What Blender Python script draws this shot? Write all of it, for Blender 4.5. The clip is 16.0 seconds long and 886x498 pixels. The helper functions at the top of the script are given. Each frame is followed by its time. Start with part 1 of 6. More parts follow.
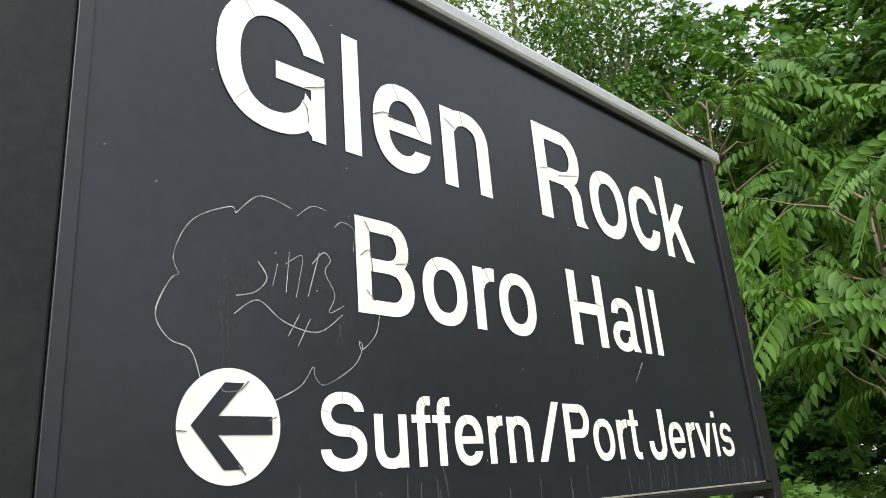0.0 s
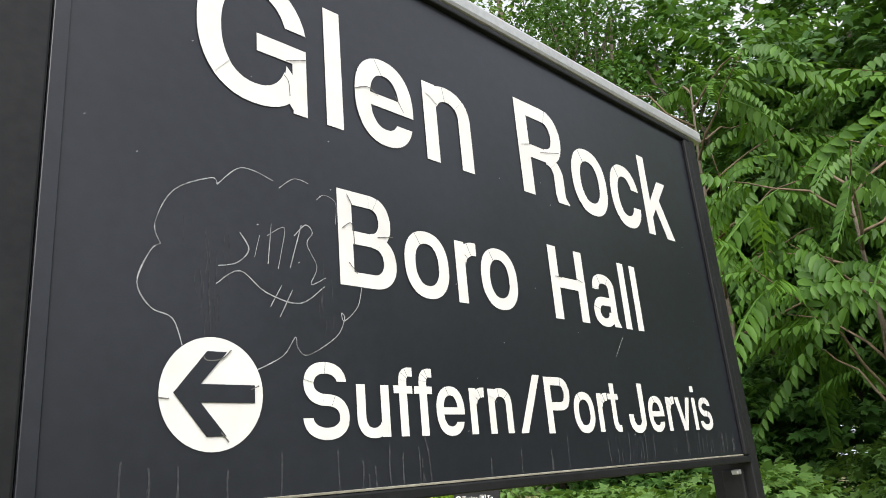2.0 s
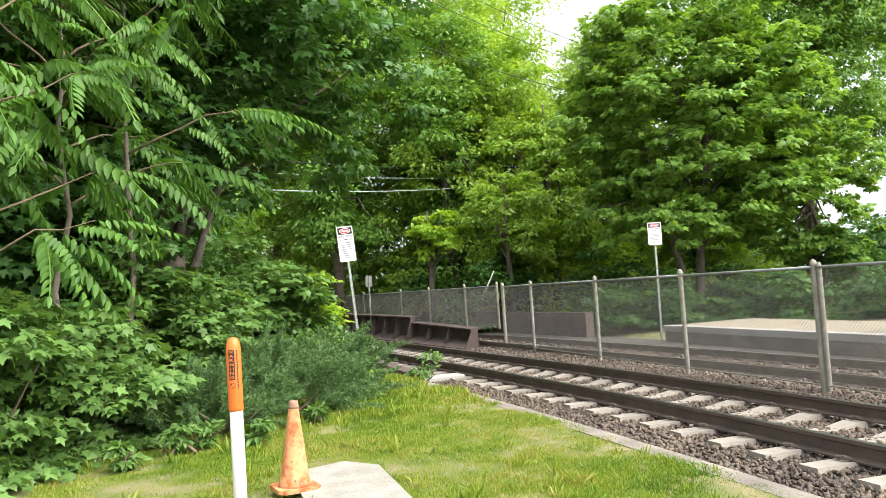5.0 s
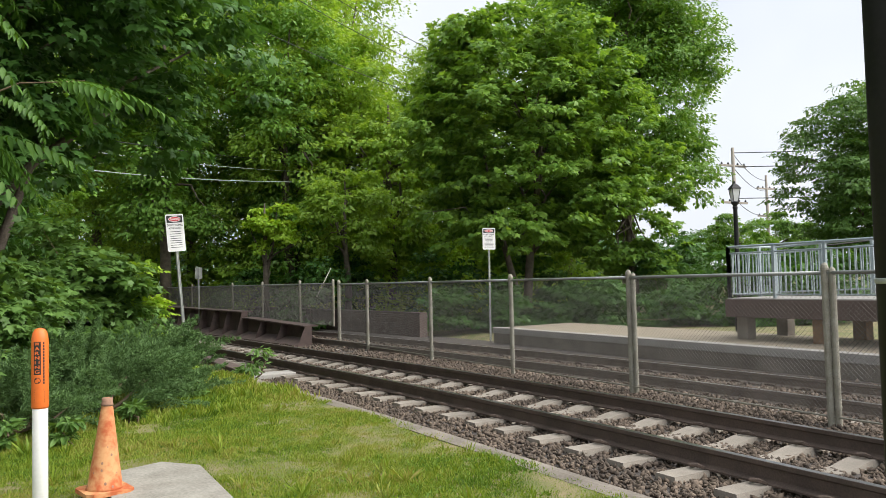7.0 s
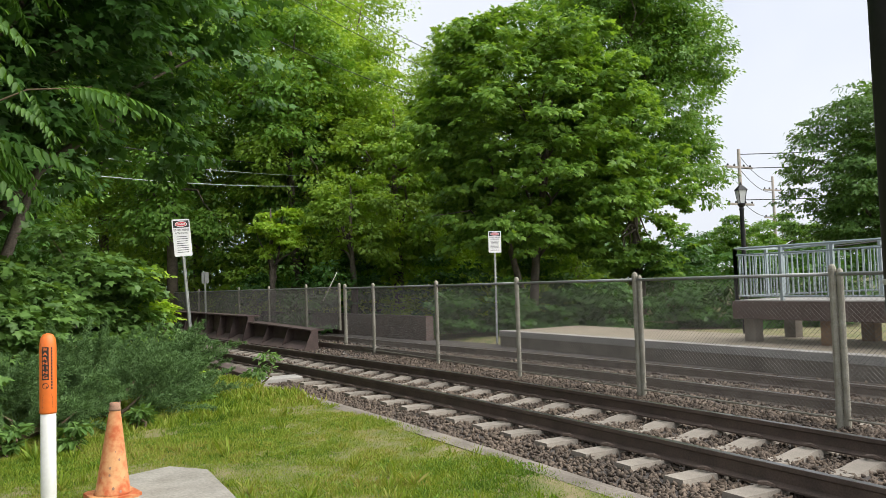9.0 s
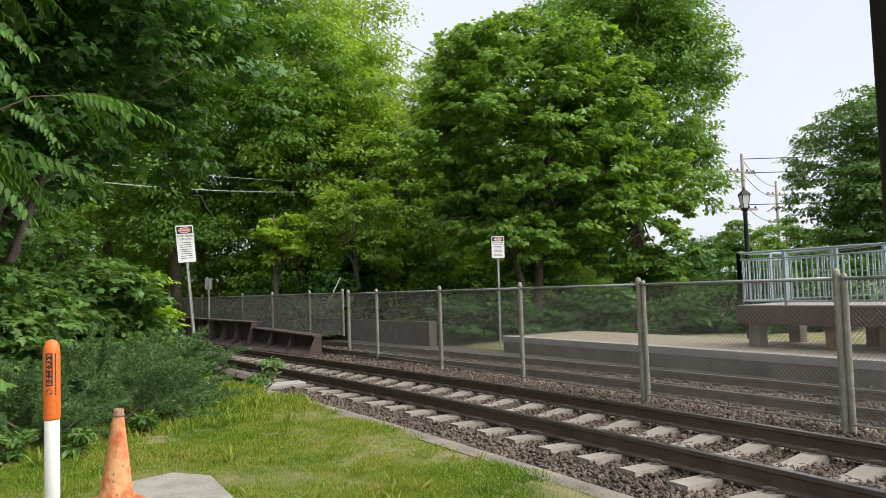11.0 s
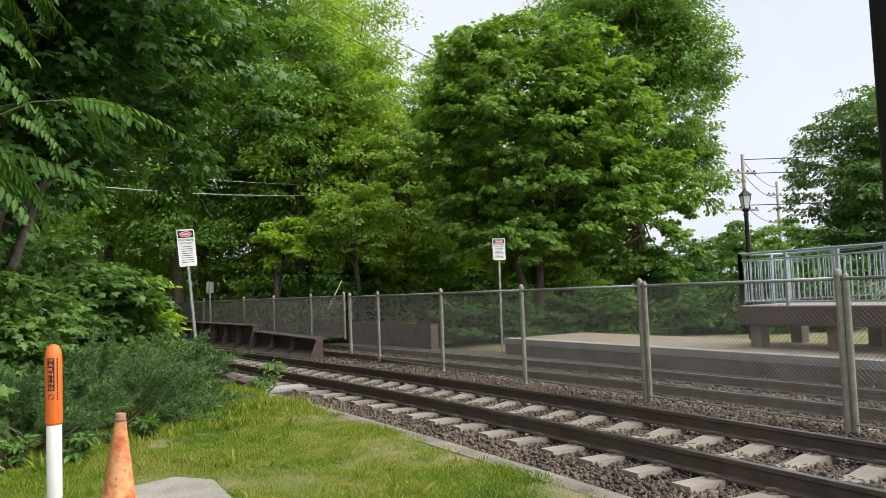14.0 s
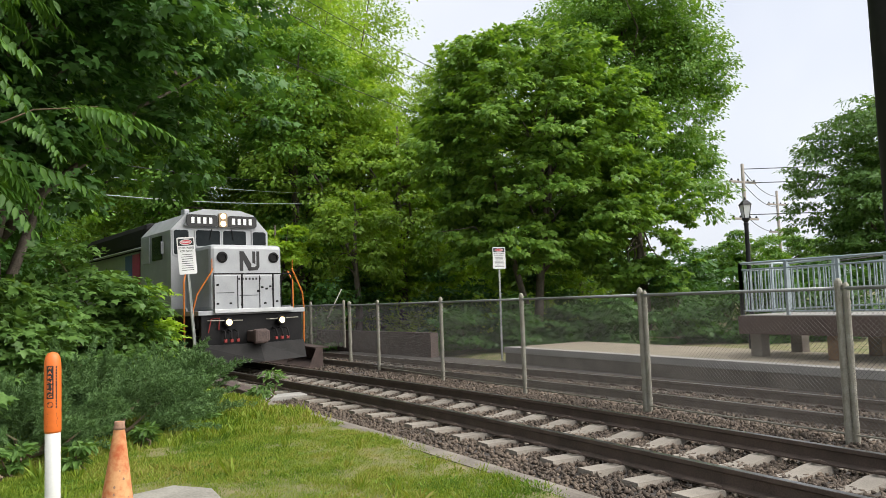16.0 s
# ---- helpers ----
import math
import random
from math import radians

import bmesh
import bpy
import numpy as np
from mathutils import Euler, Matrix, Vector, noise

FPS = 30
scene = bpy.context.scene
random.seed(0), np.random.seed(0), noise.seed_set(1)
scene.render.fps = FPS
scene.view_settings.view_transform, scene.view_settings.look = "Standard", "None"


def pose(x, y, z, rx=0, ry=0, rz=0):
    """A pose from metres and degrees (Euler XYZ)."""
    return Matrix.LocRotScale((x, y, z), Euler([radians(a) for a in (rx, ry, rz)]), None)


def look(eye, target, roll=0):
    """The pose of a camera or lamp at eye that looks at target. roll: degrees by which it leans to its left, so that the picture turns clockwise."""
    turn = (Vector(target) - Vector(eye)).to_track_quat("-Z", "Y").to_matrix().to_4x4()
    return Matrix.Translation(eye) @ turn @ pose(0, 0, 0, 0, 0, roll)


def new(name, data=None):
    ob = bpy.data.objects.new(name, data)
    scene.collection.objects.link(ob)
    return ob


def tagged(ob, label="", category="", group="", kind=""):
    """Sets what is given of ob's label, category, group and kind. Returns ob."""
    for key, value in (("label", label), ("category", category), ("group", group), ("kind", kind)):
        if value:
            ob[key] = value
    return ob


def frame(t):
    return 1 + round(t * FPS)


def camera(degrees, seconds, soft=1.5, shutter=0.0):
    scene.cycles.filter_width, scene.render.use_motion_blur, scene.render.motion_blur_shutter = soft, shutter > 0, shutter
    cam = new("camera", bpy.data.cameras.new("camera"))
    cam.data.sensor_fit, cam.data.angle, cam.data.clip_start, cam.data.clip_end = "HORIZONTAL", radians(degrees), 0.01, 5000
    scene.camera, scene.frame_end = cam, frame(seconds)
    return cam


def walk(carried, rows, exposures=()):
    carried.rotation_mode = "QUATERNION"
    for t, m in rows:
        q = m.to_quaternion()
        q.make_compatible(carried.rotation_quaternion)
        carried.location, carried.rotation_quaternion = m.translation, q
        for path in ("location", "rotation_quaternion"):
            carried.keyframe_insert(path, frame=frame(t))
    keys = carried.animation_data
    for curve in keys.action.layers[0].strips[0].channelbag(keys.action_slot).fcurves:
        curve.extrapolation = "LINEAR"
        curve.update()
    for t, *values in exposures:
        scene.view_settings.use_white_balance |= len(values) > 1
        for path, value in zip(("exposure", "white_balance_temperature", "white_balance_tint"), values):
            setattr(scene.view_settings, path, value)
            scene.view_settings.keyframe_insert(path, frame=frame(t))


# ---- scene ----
EXPOSURES = [(0.0, 0.62), (2.0, 0.58), (3.0, 0.38), (3.6, 0.55), (4.3, 1.2), (5.2, 1.45), (6.5, 0.8), (7.5, 0.54), (16.0, 0.52)]
cam = camera(61.58, 16.0, soft=0.55, shutter=0.0)
EYE = 1.55
walk(cam, [
    (0.0, pose(-0.130, -0.013, EYE + 0.107, 107.942, 1.983, 47.838)),
    (0.5, pose(-0.121, -0.020, EYE + 0.112, 107.780, 1.896, 47.984)),
    (1.0, pose(-0.110, -0.026, EYE + 0.114, 107.414, 1.855, 47.943)),
    (1.5, pose(-0.107, -0.017, EYE + 0.102, 107.310, 2.018, 47.942)),
    (2.0, pose(-0.123, -0.011, EYE + 0.083, 106.827, 2.376, 46.815)),
    (2.5, pose(-0.091, 0.000, EYE + 0.070, 104.642, 2.820, 40.054)),
    (3.0, pose(-0.090, 0.022, EYE + 0.058, 102.053, 3.334, 29.338)),
    (3.5, pose(-0.084, 0.047, EYE + 0.023, 99.085, 4.397, 17.103)),
    (4.0, pose(-0.041, 0.055, EYE + 0.005, 95.909, 3.721, 5.533)),
    (4.5, pose(-0.040, 0.038, EYE + 0.001, 94.039, 3.696, -7.224)),
    (5.0, pose(0, 0, EYE, 93.15, 3.70, -17.59)),
    (5.2, pose(0, 0, EYE, 92.69, 3.37, -21.40)),
    (5.8, pose(0, 0, EYE, 92.42, 2.6, -27.6)),
    (6.4, pose(0, 0, EYE, 92.40, 1.9, -29.7)),
    (7.3, pose(0, 0, EYE, 92.49, 1.42, -30.13)),
    (7.5, pose(0, 0, EYE, 92.57, 1.44, -30.01)),
    (8.0, pose(0, 0, EYE, 92.56, 1.56, -29.95)),
    (8.5, pose(0, 0, EYE, 92.60, 1.78, -29.73)),
    (9.0, pose(0, 0, EYE, 92.73, 1.78, -29.66)),
    (11.5, pose(0, 0, EYE, 93.21, 1.95, -29.37)),
    (12.0, pose(0, 0, EYE, 93.20, 2.13, -29.41)),
    (12.5, pose(0, 0, EYE, 93.20, 2.26, -29.19)),
    (13.0, pose(0, 0, EYE, 93.20, 2.30, -29.02)),
    (13.5, pose(0, 0, EYE, 93.20, 2.22, -29.15)),
    (14.0, pose(0, 0, EYE, 93.35, 2.24, -29.31)),
    (14.5, pose(0, 0, EYE, 93.42, 2.28, -29.23)),
    (15.0, pose(0, 0, EYE, 93.48, 2.22, -29.12)),
    (15.5, pose(0, 0, EYE, 93.72, 2.18, -29.23)),
    (16.0, pose(0, 0, EYE, 94.01, 2.09, -29.31)),
], exposures=EXPOSURES)

# ---- overcast daylight ----
world = bpy.data.worlds.new("overcast_sky")
scene.world = world
world.use_nodes = True
wn, wl = world.node_tree.nodes, world.node_tree.links
wn.clear()
sky = wn.new("ShaderNodeTexSky")
sky.sky_type, sky.sun_disc = "NISHITA", False
sky.sun_elevation, sky.sun_rotation = radians(45), radians(137)
sky.air_density, sky.dust_density = 1.0, 4.0
bright = wn.new("ShaderNodeVectorMath")
bright.operation = "SCALE"
bright.inputs["Scale"].default_value = 0.10
veil = wn.new("ShaderNodeMix")
veil.data_type = "RGBA"
veil.inputs[0].default_value = 0.8
wcoord = wn.new("ShaderNodeTexCoord")
wcloud = wn.new("ShaderNodeTexNoise")
wcloud.inputs["Scale"].default_value, wcloud.inputs["Detail"].default_value = 2.2, 4
wramp = wn.new("ShaderNodeValToRGB")
wramp.color_ramp.elements[0].position, wramp.color_ramp.elements[1].position = 0.3, 0.75
wramp.color_ramp.elements[0].color = (0.80, 0.85, 0.97, 1)
wramp.color_ramp.elements[1].color = (1.04, 1.06, 1.10, 1)
back = wn.new("ShaderNodeBackground")
back.inputs["Strength"].default_value = 0.79
wout = wn.new("ShaderNodeOutputWorld")
wl.new(sky.outputs[0], bright.inputs[0])
wl.new(wcoord.outputs["Generated"], wcloud.inputs["Vector"])
wl.new(wcloud.outputs[0], wramp.inputs[0])
wl.new(bright.outputs[0], veil.inputs[6])
wl.new(wramp.outputs[0], veil.inputs[7])
wl.new(veil.outputs[2], back.inputs[0])
wl.new(back.outputs[0], wout.inputs[0])
sun = new("sun", bpy.data.lights.new("sun", "SUN"))
sun.data.energy, sun.data.angle, sun.data.color = 3.6, radians(70), (1.0, 0.97, 0.92)
sun.matrix_world = look((13, -8, 19), (0, 6, 0))

# ---- materials ----
def mat(name, a, b=None, rough=0.7, metal=0.0, scale=6.0, fine=60.0, bump=0.15, spread=(0.35, 0.65), island=0.0, spec=0.5):
    """A surface whose colour wanders between a and b at two scales, with relief of the finer one."""
    b = b or tuple(v * 0.75 for v in a)
    m = bpy.data.materials.new(name)
    m.use_nodes = True
    n, l = m.node_tree.nodes, m.node_tree.links
    p = n["Principled BSDF"]
    co = n.new("ShaderNodeTexCoord")
    big, small = n.new("ShaderNodeTexNoise"), n.new("ShaderNodeTexNoise")
    big.inputs["Scale"].default_value, small.inputs["Scale"].default_value = scale, fine
    big.inputs["Detail"].default_value, small.inputs["Detail"].default_value = 5, 4
    l.new(co.outputs["Object"], big.inputs["Vector"])
    l.new(co.outputs["Object"], small.inputs["Vector"])
    add = n.new("ShaderNodeMath")
    add.operation = "MULTIPLY_ADD"
    add.inputs[1].default_value = 0.45
    l.new(small.outputs[0], add.inputs[0])
    half = n.new("ShaderNodeMath")
    half.operation = "MULTIPLY"
    half.inputs[1].default_value = 0.55
    l.new(big.outputs[0], half.inputs[0])
    l.new(half.outputs[0], add.inputs[2])
    ramp = n.new("ShaderNodeValToRGB")
    ramp.color_ramp.elements[0].position, ramp.color_ramp.elements[1].position = spread
    ramp.color_ramp.elements[0].color, ramp.color_ramp.elements[1].color = (*a, 1), (*b, 1)
    l.new(add.outputs[0], ramp.inputs[0])
    colour = ramp.outputs[0]
    if island:
        geo = n.new("ShaderNodeNewGeometry")
        inf = n.new("ShaderNodeObjectInfo")
        both = n.new("ShaderNodeMath")
        both.operation = "ADD"
        l.new(geo.outputs["Random Per Island"], both.inputs[0])
        l.new(inf.outputs["Random"], both.inputs[1])
        frac = n.new("ShaderNodeMath")
        frac.operation = "FRACT"
        l.new(both.outputs[0], frac.inputs[0])
        span = n.new("ShaderNodeMapRange")
        span.inputs["To Min"].default_value, span.inputs["To Max"].default_value = 1 - island, 1 + island
        l.new(frac.outputs[0], span.inputs["Value"])
        tone = n.new("ShaderNodeVectorMath")
        tone.operation = "SCALE"
        l.new(colour, tone.inputs[0])
        l.new(span.outputs[0], tone.inputs["Scale"])
        colour = tone.outputs[0]
    l.new(colour, p.inputs["Base Color"])
    p.inputs["Roughness"].default_value, p.inputs["Metallic"].default_value = rough, metal
    p.inputs["Specular IOR Level"].default_value = spec
    if bump:
        bp = n.new("ShaderNodeBump")
        bp.inputs["Strength"].default_value, bp.inputs["Distance"].default_value = bump, 0.02
        l.new(add.outputs[0], bp.inputs["Height"])
        l.new(bp.outputs[0], p.inputs["Normal"])
    return m


def leaf_mat(name, a, b, glow=0.35, rough=0.45):
    """Leaves: a colour of its own for each leaf between a and b, part of the light let through."""
    m = bpy.data.materials.new(name)
    m.use_nodes = True
    n, l = m.node_tree.nodes, m.node_tree.links
    p, out = n["Principled BSDF"], n["Material Output"]
    geo = n.new("ShaderNodeNewGeometry")
    co = n.new("ShaderNodeTexCoord")
    big = n.new("ShaderNodeTexNoise")
    big.inputs["Scale"].default_value = 0.6
    l.new(co.outputs["Object"], big.inputs["Vector"])
    s = n.new("ShaderNodeMath")
    s.operation = "MULTIPLY_ADD"
    s.inputs[1].default_value = 0.6
    l.new(geo.outputs["Random Per Island"], s.inputs[0])
    h = n.new("ShaderNodeMath")
    h.operation = "MULTIPLY"
    h.inputs[1].default_value = 0.45
    l.new(big.outputs[0], h.inputs[0])
    l.new(h.outputs[0], s.inputs[2])
    ramp = n.new("ShaderNodeValToRGB")
    ramp.color_ramp.elements[0].position, ramp.color_ramp.elements[1].position = 0.1, 0.95
    ramp.color_ramp.elements[0].color, ramp.color_ramp.elements[1].color = (*a, 1), (*b, 1)
    l.new(s.outputs[0], ramp.inputs[0])
    l.new(ramp.outputs[0], p.inputs["Base Color"])
    p.inputs["Roughness"].default_value = rough
    p.inputs["Specular IOR Level"].default_value = 0.35
    tr = n.new("ShaderNodeBsdfTranslucent")
    warm = n.new("ShaderNodeMix")
    warm.data_type, warm.blend_type = "RGBA", "MULTIPLY"
    warm.inputs[0].default_value = 1.0
    warm.inputs[7].default_value = (1.25, 1.15, 0.45, 1)
    l.new(ramp.outputs[0], warm.inputs[6])
    l.new(warm.outputs[2], tr.inputs["Color"])
    mix = n.new("ShaderNodeMixShader")
    mix.inputs[0].default_value = glow
    l.new(p.outputs[0], mix.inputs[1])
    l.new(tr.outputs[0], mix.inputs[2])
    l.new(mix.outputs[0], out.inputs["Surface"])
    return m


def grass_mat(name, deep, fresh, straw):
    """Grass blades: deep green, fresh and straw-dry patches at two scales, each blade a little its own."""
    m = leaf_mat(name, deep, fresh, 0.32, 0.6)
    n, l = m.node_tree.nodes, m.node_tree.links
    ramp = next(q for q in n if q.bl_idname == "ShaderNodeValToRGB")
    ramp.color_ramp.elements[0].position, ramp.color_ramp.elements[1].position = 0.24, 0.5
    dry = ramp.color_ramp.elements.new(0.76)
    dry.color = (*straw, 1)
    co, geo = next(q for q in n if q.bl_idname == "ShaderNodeTexCoord"), next(q for q in n if q.bl_idname == "ShaderNodeNewGeometry")
    patch, spot = n.new("ShaderNodeTexNoise"), n.new("ShaderNodeTexNoise")
    patch.inputs["Scale"].default_value, spot.inputs["Scale"].default_value = 0.7, 3.6
    total = None
    for source, weight in ((patch.outputs[0], 0.75), (spot.outputs[0], 0.55), (geo.outputs["Random Per Island"], 0.32)):
        step = n.new("ShaderNodeMath")
        step.operation = "MULTIPLY_ADD"
        step.inputs[1].default_value = weight
        step.inputs[2].default_value = -0.3
        l.new(source, step.inputs[0])
        if total:
            l.new(total, step.inputs[2])
        total = step.outputs[0]
    for q in (patch, spot):
        l.new(co.outputs["Object"], q.inputs["Vector"])
    l.new(total, ramp.inputs[0])
    return m


def lamp_mat(name, colour, strength):
    m = bpy.data.materials.new(name)
    m.use_nodes = True
    p = m.node_tree.nodes["Principled BSDF"]
    p.inputs["Base Color"].default_value = (*colour, 1)
    p.inputs["Emission Color"].default_value = (*colour, 1)
    p.inputs["Emission Strength"].default_value = strength
    return m


M_GROUND = mat("grassy_earth", (0.10, 0.13, 0.025), (0.25, 0.2, 0.11), 0.95, scale=2.6, fine=90, bump=0.9, spread=(0.4, 0.6))
M_BALLAST = mat("ballast_bed", (0.04, 0.034, 0.03), (0.11, 0.095, 0.085), 0.95, scale=3, fine=28, bump=1.0)
M_STONE = mat("trap_rock", (0.06, 0.045, 0.034), (0.16, 0.122, 0.09), 0.9, scale=2, fine=30, bump=0.3, island=0.4)
M_TIE = mat("concrete_tie", (0.19, 0.168, 0.138), (0.31, 0.275, 0.23), 0.9, scale=3, fine=70, bump=0.3, island=0.12)
M_RAIL = mat("rusty_rail", (0.06, 0.044, 0.035), (0.125, 0.09, 0.07), 0.75, 0.1, scale=4, fine=60, bump=0.2)
# rail rust again, made paler: the light on the far rails is in the colour
M_RAIL_LIT = mat("lit_rust", (0.13, 0.105, 0.085), (0.22, 0.18, 0.15), 0.85, 0.0, scale=4, fine=60, bump=0.2)
M_RAILTOP = mat("polished_rail_head", (0.35, 0.34, 0.33), (0.26, 0.25, 0.24), 0.28, 0.95, scale=2, fine=50, bump=0.02)
M_CONCRETE = mat("weathered_concrete", (0.26, 0.245, 0.225), (0.4, 0.385, 0.355), 0.92, scale=1.8, fine=50, bump=0.25)
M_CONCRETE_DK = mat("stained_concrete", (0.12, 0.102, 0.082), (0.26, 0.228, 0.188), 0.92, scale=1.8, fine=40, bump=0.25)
M_GALV = mat("galvanised_steel", (0.26, 0.27, 0.255), (0.4, 0.41, 0.39), 0.5, 0.55, scale=5, fine=70, bump=0.08)
M_GALV_OLD = mat("mossy_galvanised_steel", (0.2, 0.185, 0.14), (0.36, 0.345, 0.285), 0.65, 0.15, scale=7, fine=60, bump=0.15)
M_WIRE = mat("chain_link_wire", (0.1, 0.095, 0.085), (0.17, 0.16, 0.145), 0.6, 0.2, scale=5, fine=60, bump=0)
M_GIRDER = mat("rusted_girder", (0.055, 0.04, 0.036), (0.13, 0.09, 0.078), 0.85, 0.1, scale=3, fine=40, bump=0.3)
M_BLACK = mat("black_sign_paint", (0.0105, 0.012, 0.0165), (0.018, 0.02, 0.027), 0.36, scale=2.5, fine=40, bump=0.015, spec=0.6)
M_BLACKPOST = mat("dull_black_paint", (0.009, 0.0095, 0.011), (0.018, 0.0185, 0.02), 0.5, scale=4, fine=60, bump=0.05, spec=0.25)
# near-black that stands for the shade in a gap; no part uses it
M_SHADOWGAP = mat("gap_shade_black", (0.006, 0.006, 0.007), None, 0.8, bump=0)
M_LETTER = mat("white_vinyl", (0.80, 0.79, 0.77), (0.72, 0.71, 0.69), 0.5, scale=3, fine=30, bump=0.02)
M_CRACK = mat("vinyl_crack", (0.16, 0.15, 0.14), None, 0.8, bump=0)
M_CHALK = mat("scratched_line", (0.42, 0.43, 0.44), (0.12, 0.125, 0.13), 0.8, scale=14, fine=160, spread=(0.4, 0.62), bump=0)
M_CHALK_FAINT = mat("faint_scratch", (0.06, 0.063, 0.068), (0.02, 0.022, 0.026), 0.8, scale=10, fine=120, bump=0)
M_ALU = mat("grey_aluminium_cap", (0.42, 0.43, 0.43), (0.55, 0.56, 0.56), 0.45, 0.5, scale=3, fine=80, bump=0.05)
M_WHITE = mat("white_plastic", (0.78, 0.78, 0.76), (0.68, 0.68, 0.65), 0.4, scale=4, fine=50, bump=0.03)
M_ORANGE = mat("orange_plastic", (0.72, 0.16, 0.02), (0.62, 0.13, 0.02), 0.45, scale=5, fine=50, bump=0.03)
M_CONE = mat("faded_cone", (0.58, 0.3, 0.13), (0.42, 0.1, 0.03), 0.8, scale=4.5, fine=20, bump=0.25, spread=(0.41, 0.6))
M_CONE_RIM = mat("cone_tip_dirt", (0.22, 0.13, 0.09), (0.35, 0.2, 0.13), 0.9, scale=20, fine=60)
M_INK = mat("black_ink", (0.015, 0.014, 0.014), None, 0.6, bump=0)
M_RED = mat("red_sign_ink", (0.55, 0.04, 0.05), (0.48, 0.04, 0.05), 0.5, bump=0)
M_SIGNWHITE = mat("sign_sheet_white", (0.76, 0.76, 0.75), (0.66, 0.66, 0.65), 0.45, scale=3, fine=40, bump=0.02)
M_BARK = mat("grey_bark", (0.075, 0.06, 0.045), (0.17, 0.14, 0.11), 0.95, scale=5, fine=35, bump=0.9)
M_TWIG = mat("brown_twig", (0.11, 0.075, 0.045), (0.2, 0.15, 0.1), 0.9, scale=6, fine=40, bump=0.4)
M_RACHIS = mat("green_leaf_stalk", (0.16, 0.2, 0.05), (0.2, 0.17, 0.06), 0.6, bump=0)
M_BROWN = mat("brown_ramp_fascia", (0.075, 0.048, 0.04), (0.115, 0.078, 0.064), 0.7, scale=3, fine=40)
M_TIMBER = mat("timber_pier", (0.16, 0.095, 0.055), (0.29, 0.19, 0.115), 0.85, scale=4, fine=40, bump=0.4)
M_BLUEGREY = mat("blue_grey_rail_paint", (0.25, 0.31, 0.33), (0.33, 0.38, 0.39), 0.5, 0.1, scale=4, fine=60, bump=0.04)
M_POLEWOOD = mat("weathered_pole_wood", (0.24, 0.21, 0.18), (0.36, 0.33, 0.29), 0.9, scale=6, fine=60, bump=0.3)
M_CABLE = mat("cable_sheath", (0.03, 0.03, 0.03), None, 0.7, bump=0)
M_CABLE_PALE = mat("pale_cable", (0.5, 0.52, 0.52), (0.4, 0.42, 0.42), 0.5, bump=0)
M_LAMPGLASS = mat("frosted_lantern_glass", (0.6, 0.62, 0.62), (0.5, 0.52, 0.52), 0.35, bump=0)
M_SLAB = mat("mossy_slab_concrete", (0.19, 0.178, 0.15), (0.34, 0.32, 0.275), 0.92, scale=3, fine=40, bump=0.3)
M_TACTILE = mat("tan_paving", (0.21, 0.175, 0.125), (0.29, 0.245, 0.18), 0.9, scale=2, fine=40, bump=0.25)
L_SHRUB = leaf_mat("shrub_leaf", (0.07, 0.15, 0.036), (0.18, 0.315, 0.078))
L_AIL = leaf_mat("compound_leaf", (0.05, 0.125, 0.02), (0.13, 0.27, 0.042), 0.38)
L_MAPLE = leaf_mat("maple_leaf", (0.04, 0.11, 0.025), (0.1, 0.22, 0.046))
L_MAPLE_RT = leaf_mat("platform_maple_leaf", (0.095, 0.21, 0.04), (0.28, 0.45, 0.075), 0.45)
L_MAPLE_LT = leaf_mat("maple_leaf_light", (0.085, 0.2, 0.036), (0.21, 0.37, 0.065), 0.42)
L_WOODS = leaf_mat("woodland_leaf", (0.17, 0.31, 0.045), (0.36, 0.52, 0.09), 0.48)
# yellow-green of young leaves; also paints light onto the middle undergrowth
L_LIME = leaf_mat("young_lit_leaf", (0.23, 0.41, 0.038), (0.42, 0.58, 0.075), 0.48)
L_JUNIPER = leaf_mat("juniper_needle", (0.05, 0.112, 0.036), (0.155, 0.265, 0.085), 0.16, 0.6)
L_GRASS = grass_mat("grass_blade", (0.075, 0.155, 0.012), (0.22, 0.31, 0.027), (0.33, 0.3, 0.09))
L_CLOVER = leaf_mat("clover_leaf", (0.06, 0.14, 0.016), (0.2, 0.33, 0.04), 0.3, 0.6)
L_LOCUST = leaf_mat("locust_leaf", (0.075, 0.16, 0.042), (0.16, 0.29, 0.072), 0.38)

# ---- building helpers ----
rng = np.random.default_rng(7)


def finish(bm, name, material, parent=None, label="", smooth=False):
    bmesh.ops.recalc_face_normals(bm, faces=bm.faces)
    me = bpy.data.meshes.new(name)
    bm.to_mesh(me)
    bm.free()
    me.materials.append(material)
    if smooth:
        me.shade_smooth()
    ob = new(name, me)
    if parent:
        ob.parent = parent
    if label:
        ob["label"] = label
    return ob


def part(name, bm, material, parent, label="", smooth=False):
    return finish(bm, name, material, parent, label, smooth)


def thing(name, label, category, m=None, group="", kind=""):
    ob = new(name)
    if m is not None:
        ob.matrix_basis = m
    return tagged(ob, label, category, group, kind)


def box(x0, y0, z0, x1, y1, z1, bevel=0.0, bm=None):
    bm = bm or bmesh.new()
    m = Matrix.Translation(((x0 + x1) / 2, (y0 + y1) / 2, (z0 + z1) / 2)) @ Matrix.Diagonal((abs(x1 - x0), abs(y1 - y0), abs(z1 - z0), 1))
    r = bmesh.ops.create_cube(bm, size=1, matrix=m)
    if bevel:
        es = list({e for v in r["verts"] for e in v.link_edges})
        bmesh.ops.bevel(bm, geom=es, offset=bevel, segments=2, affect="EDGES", profile=0.5)
    return bm


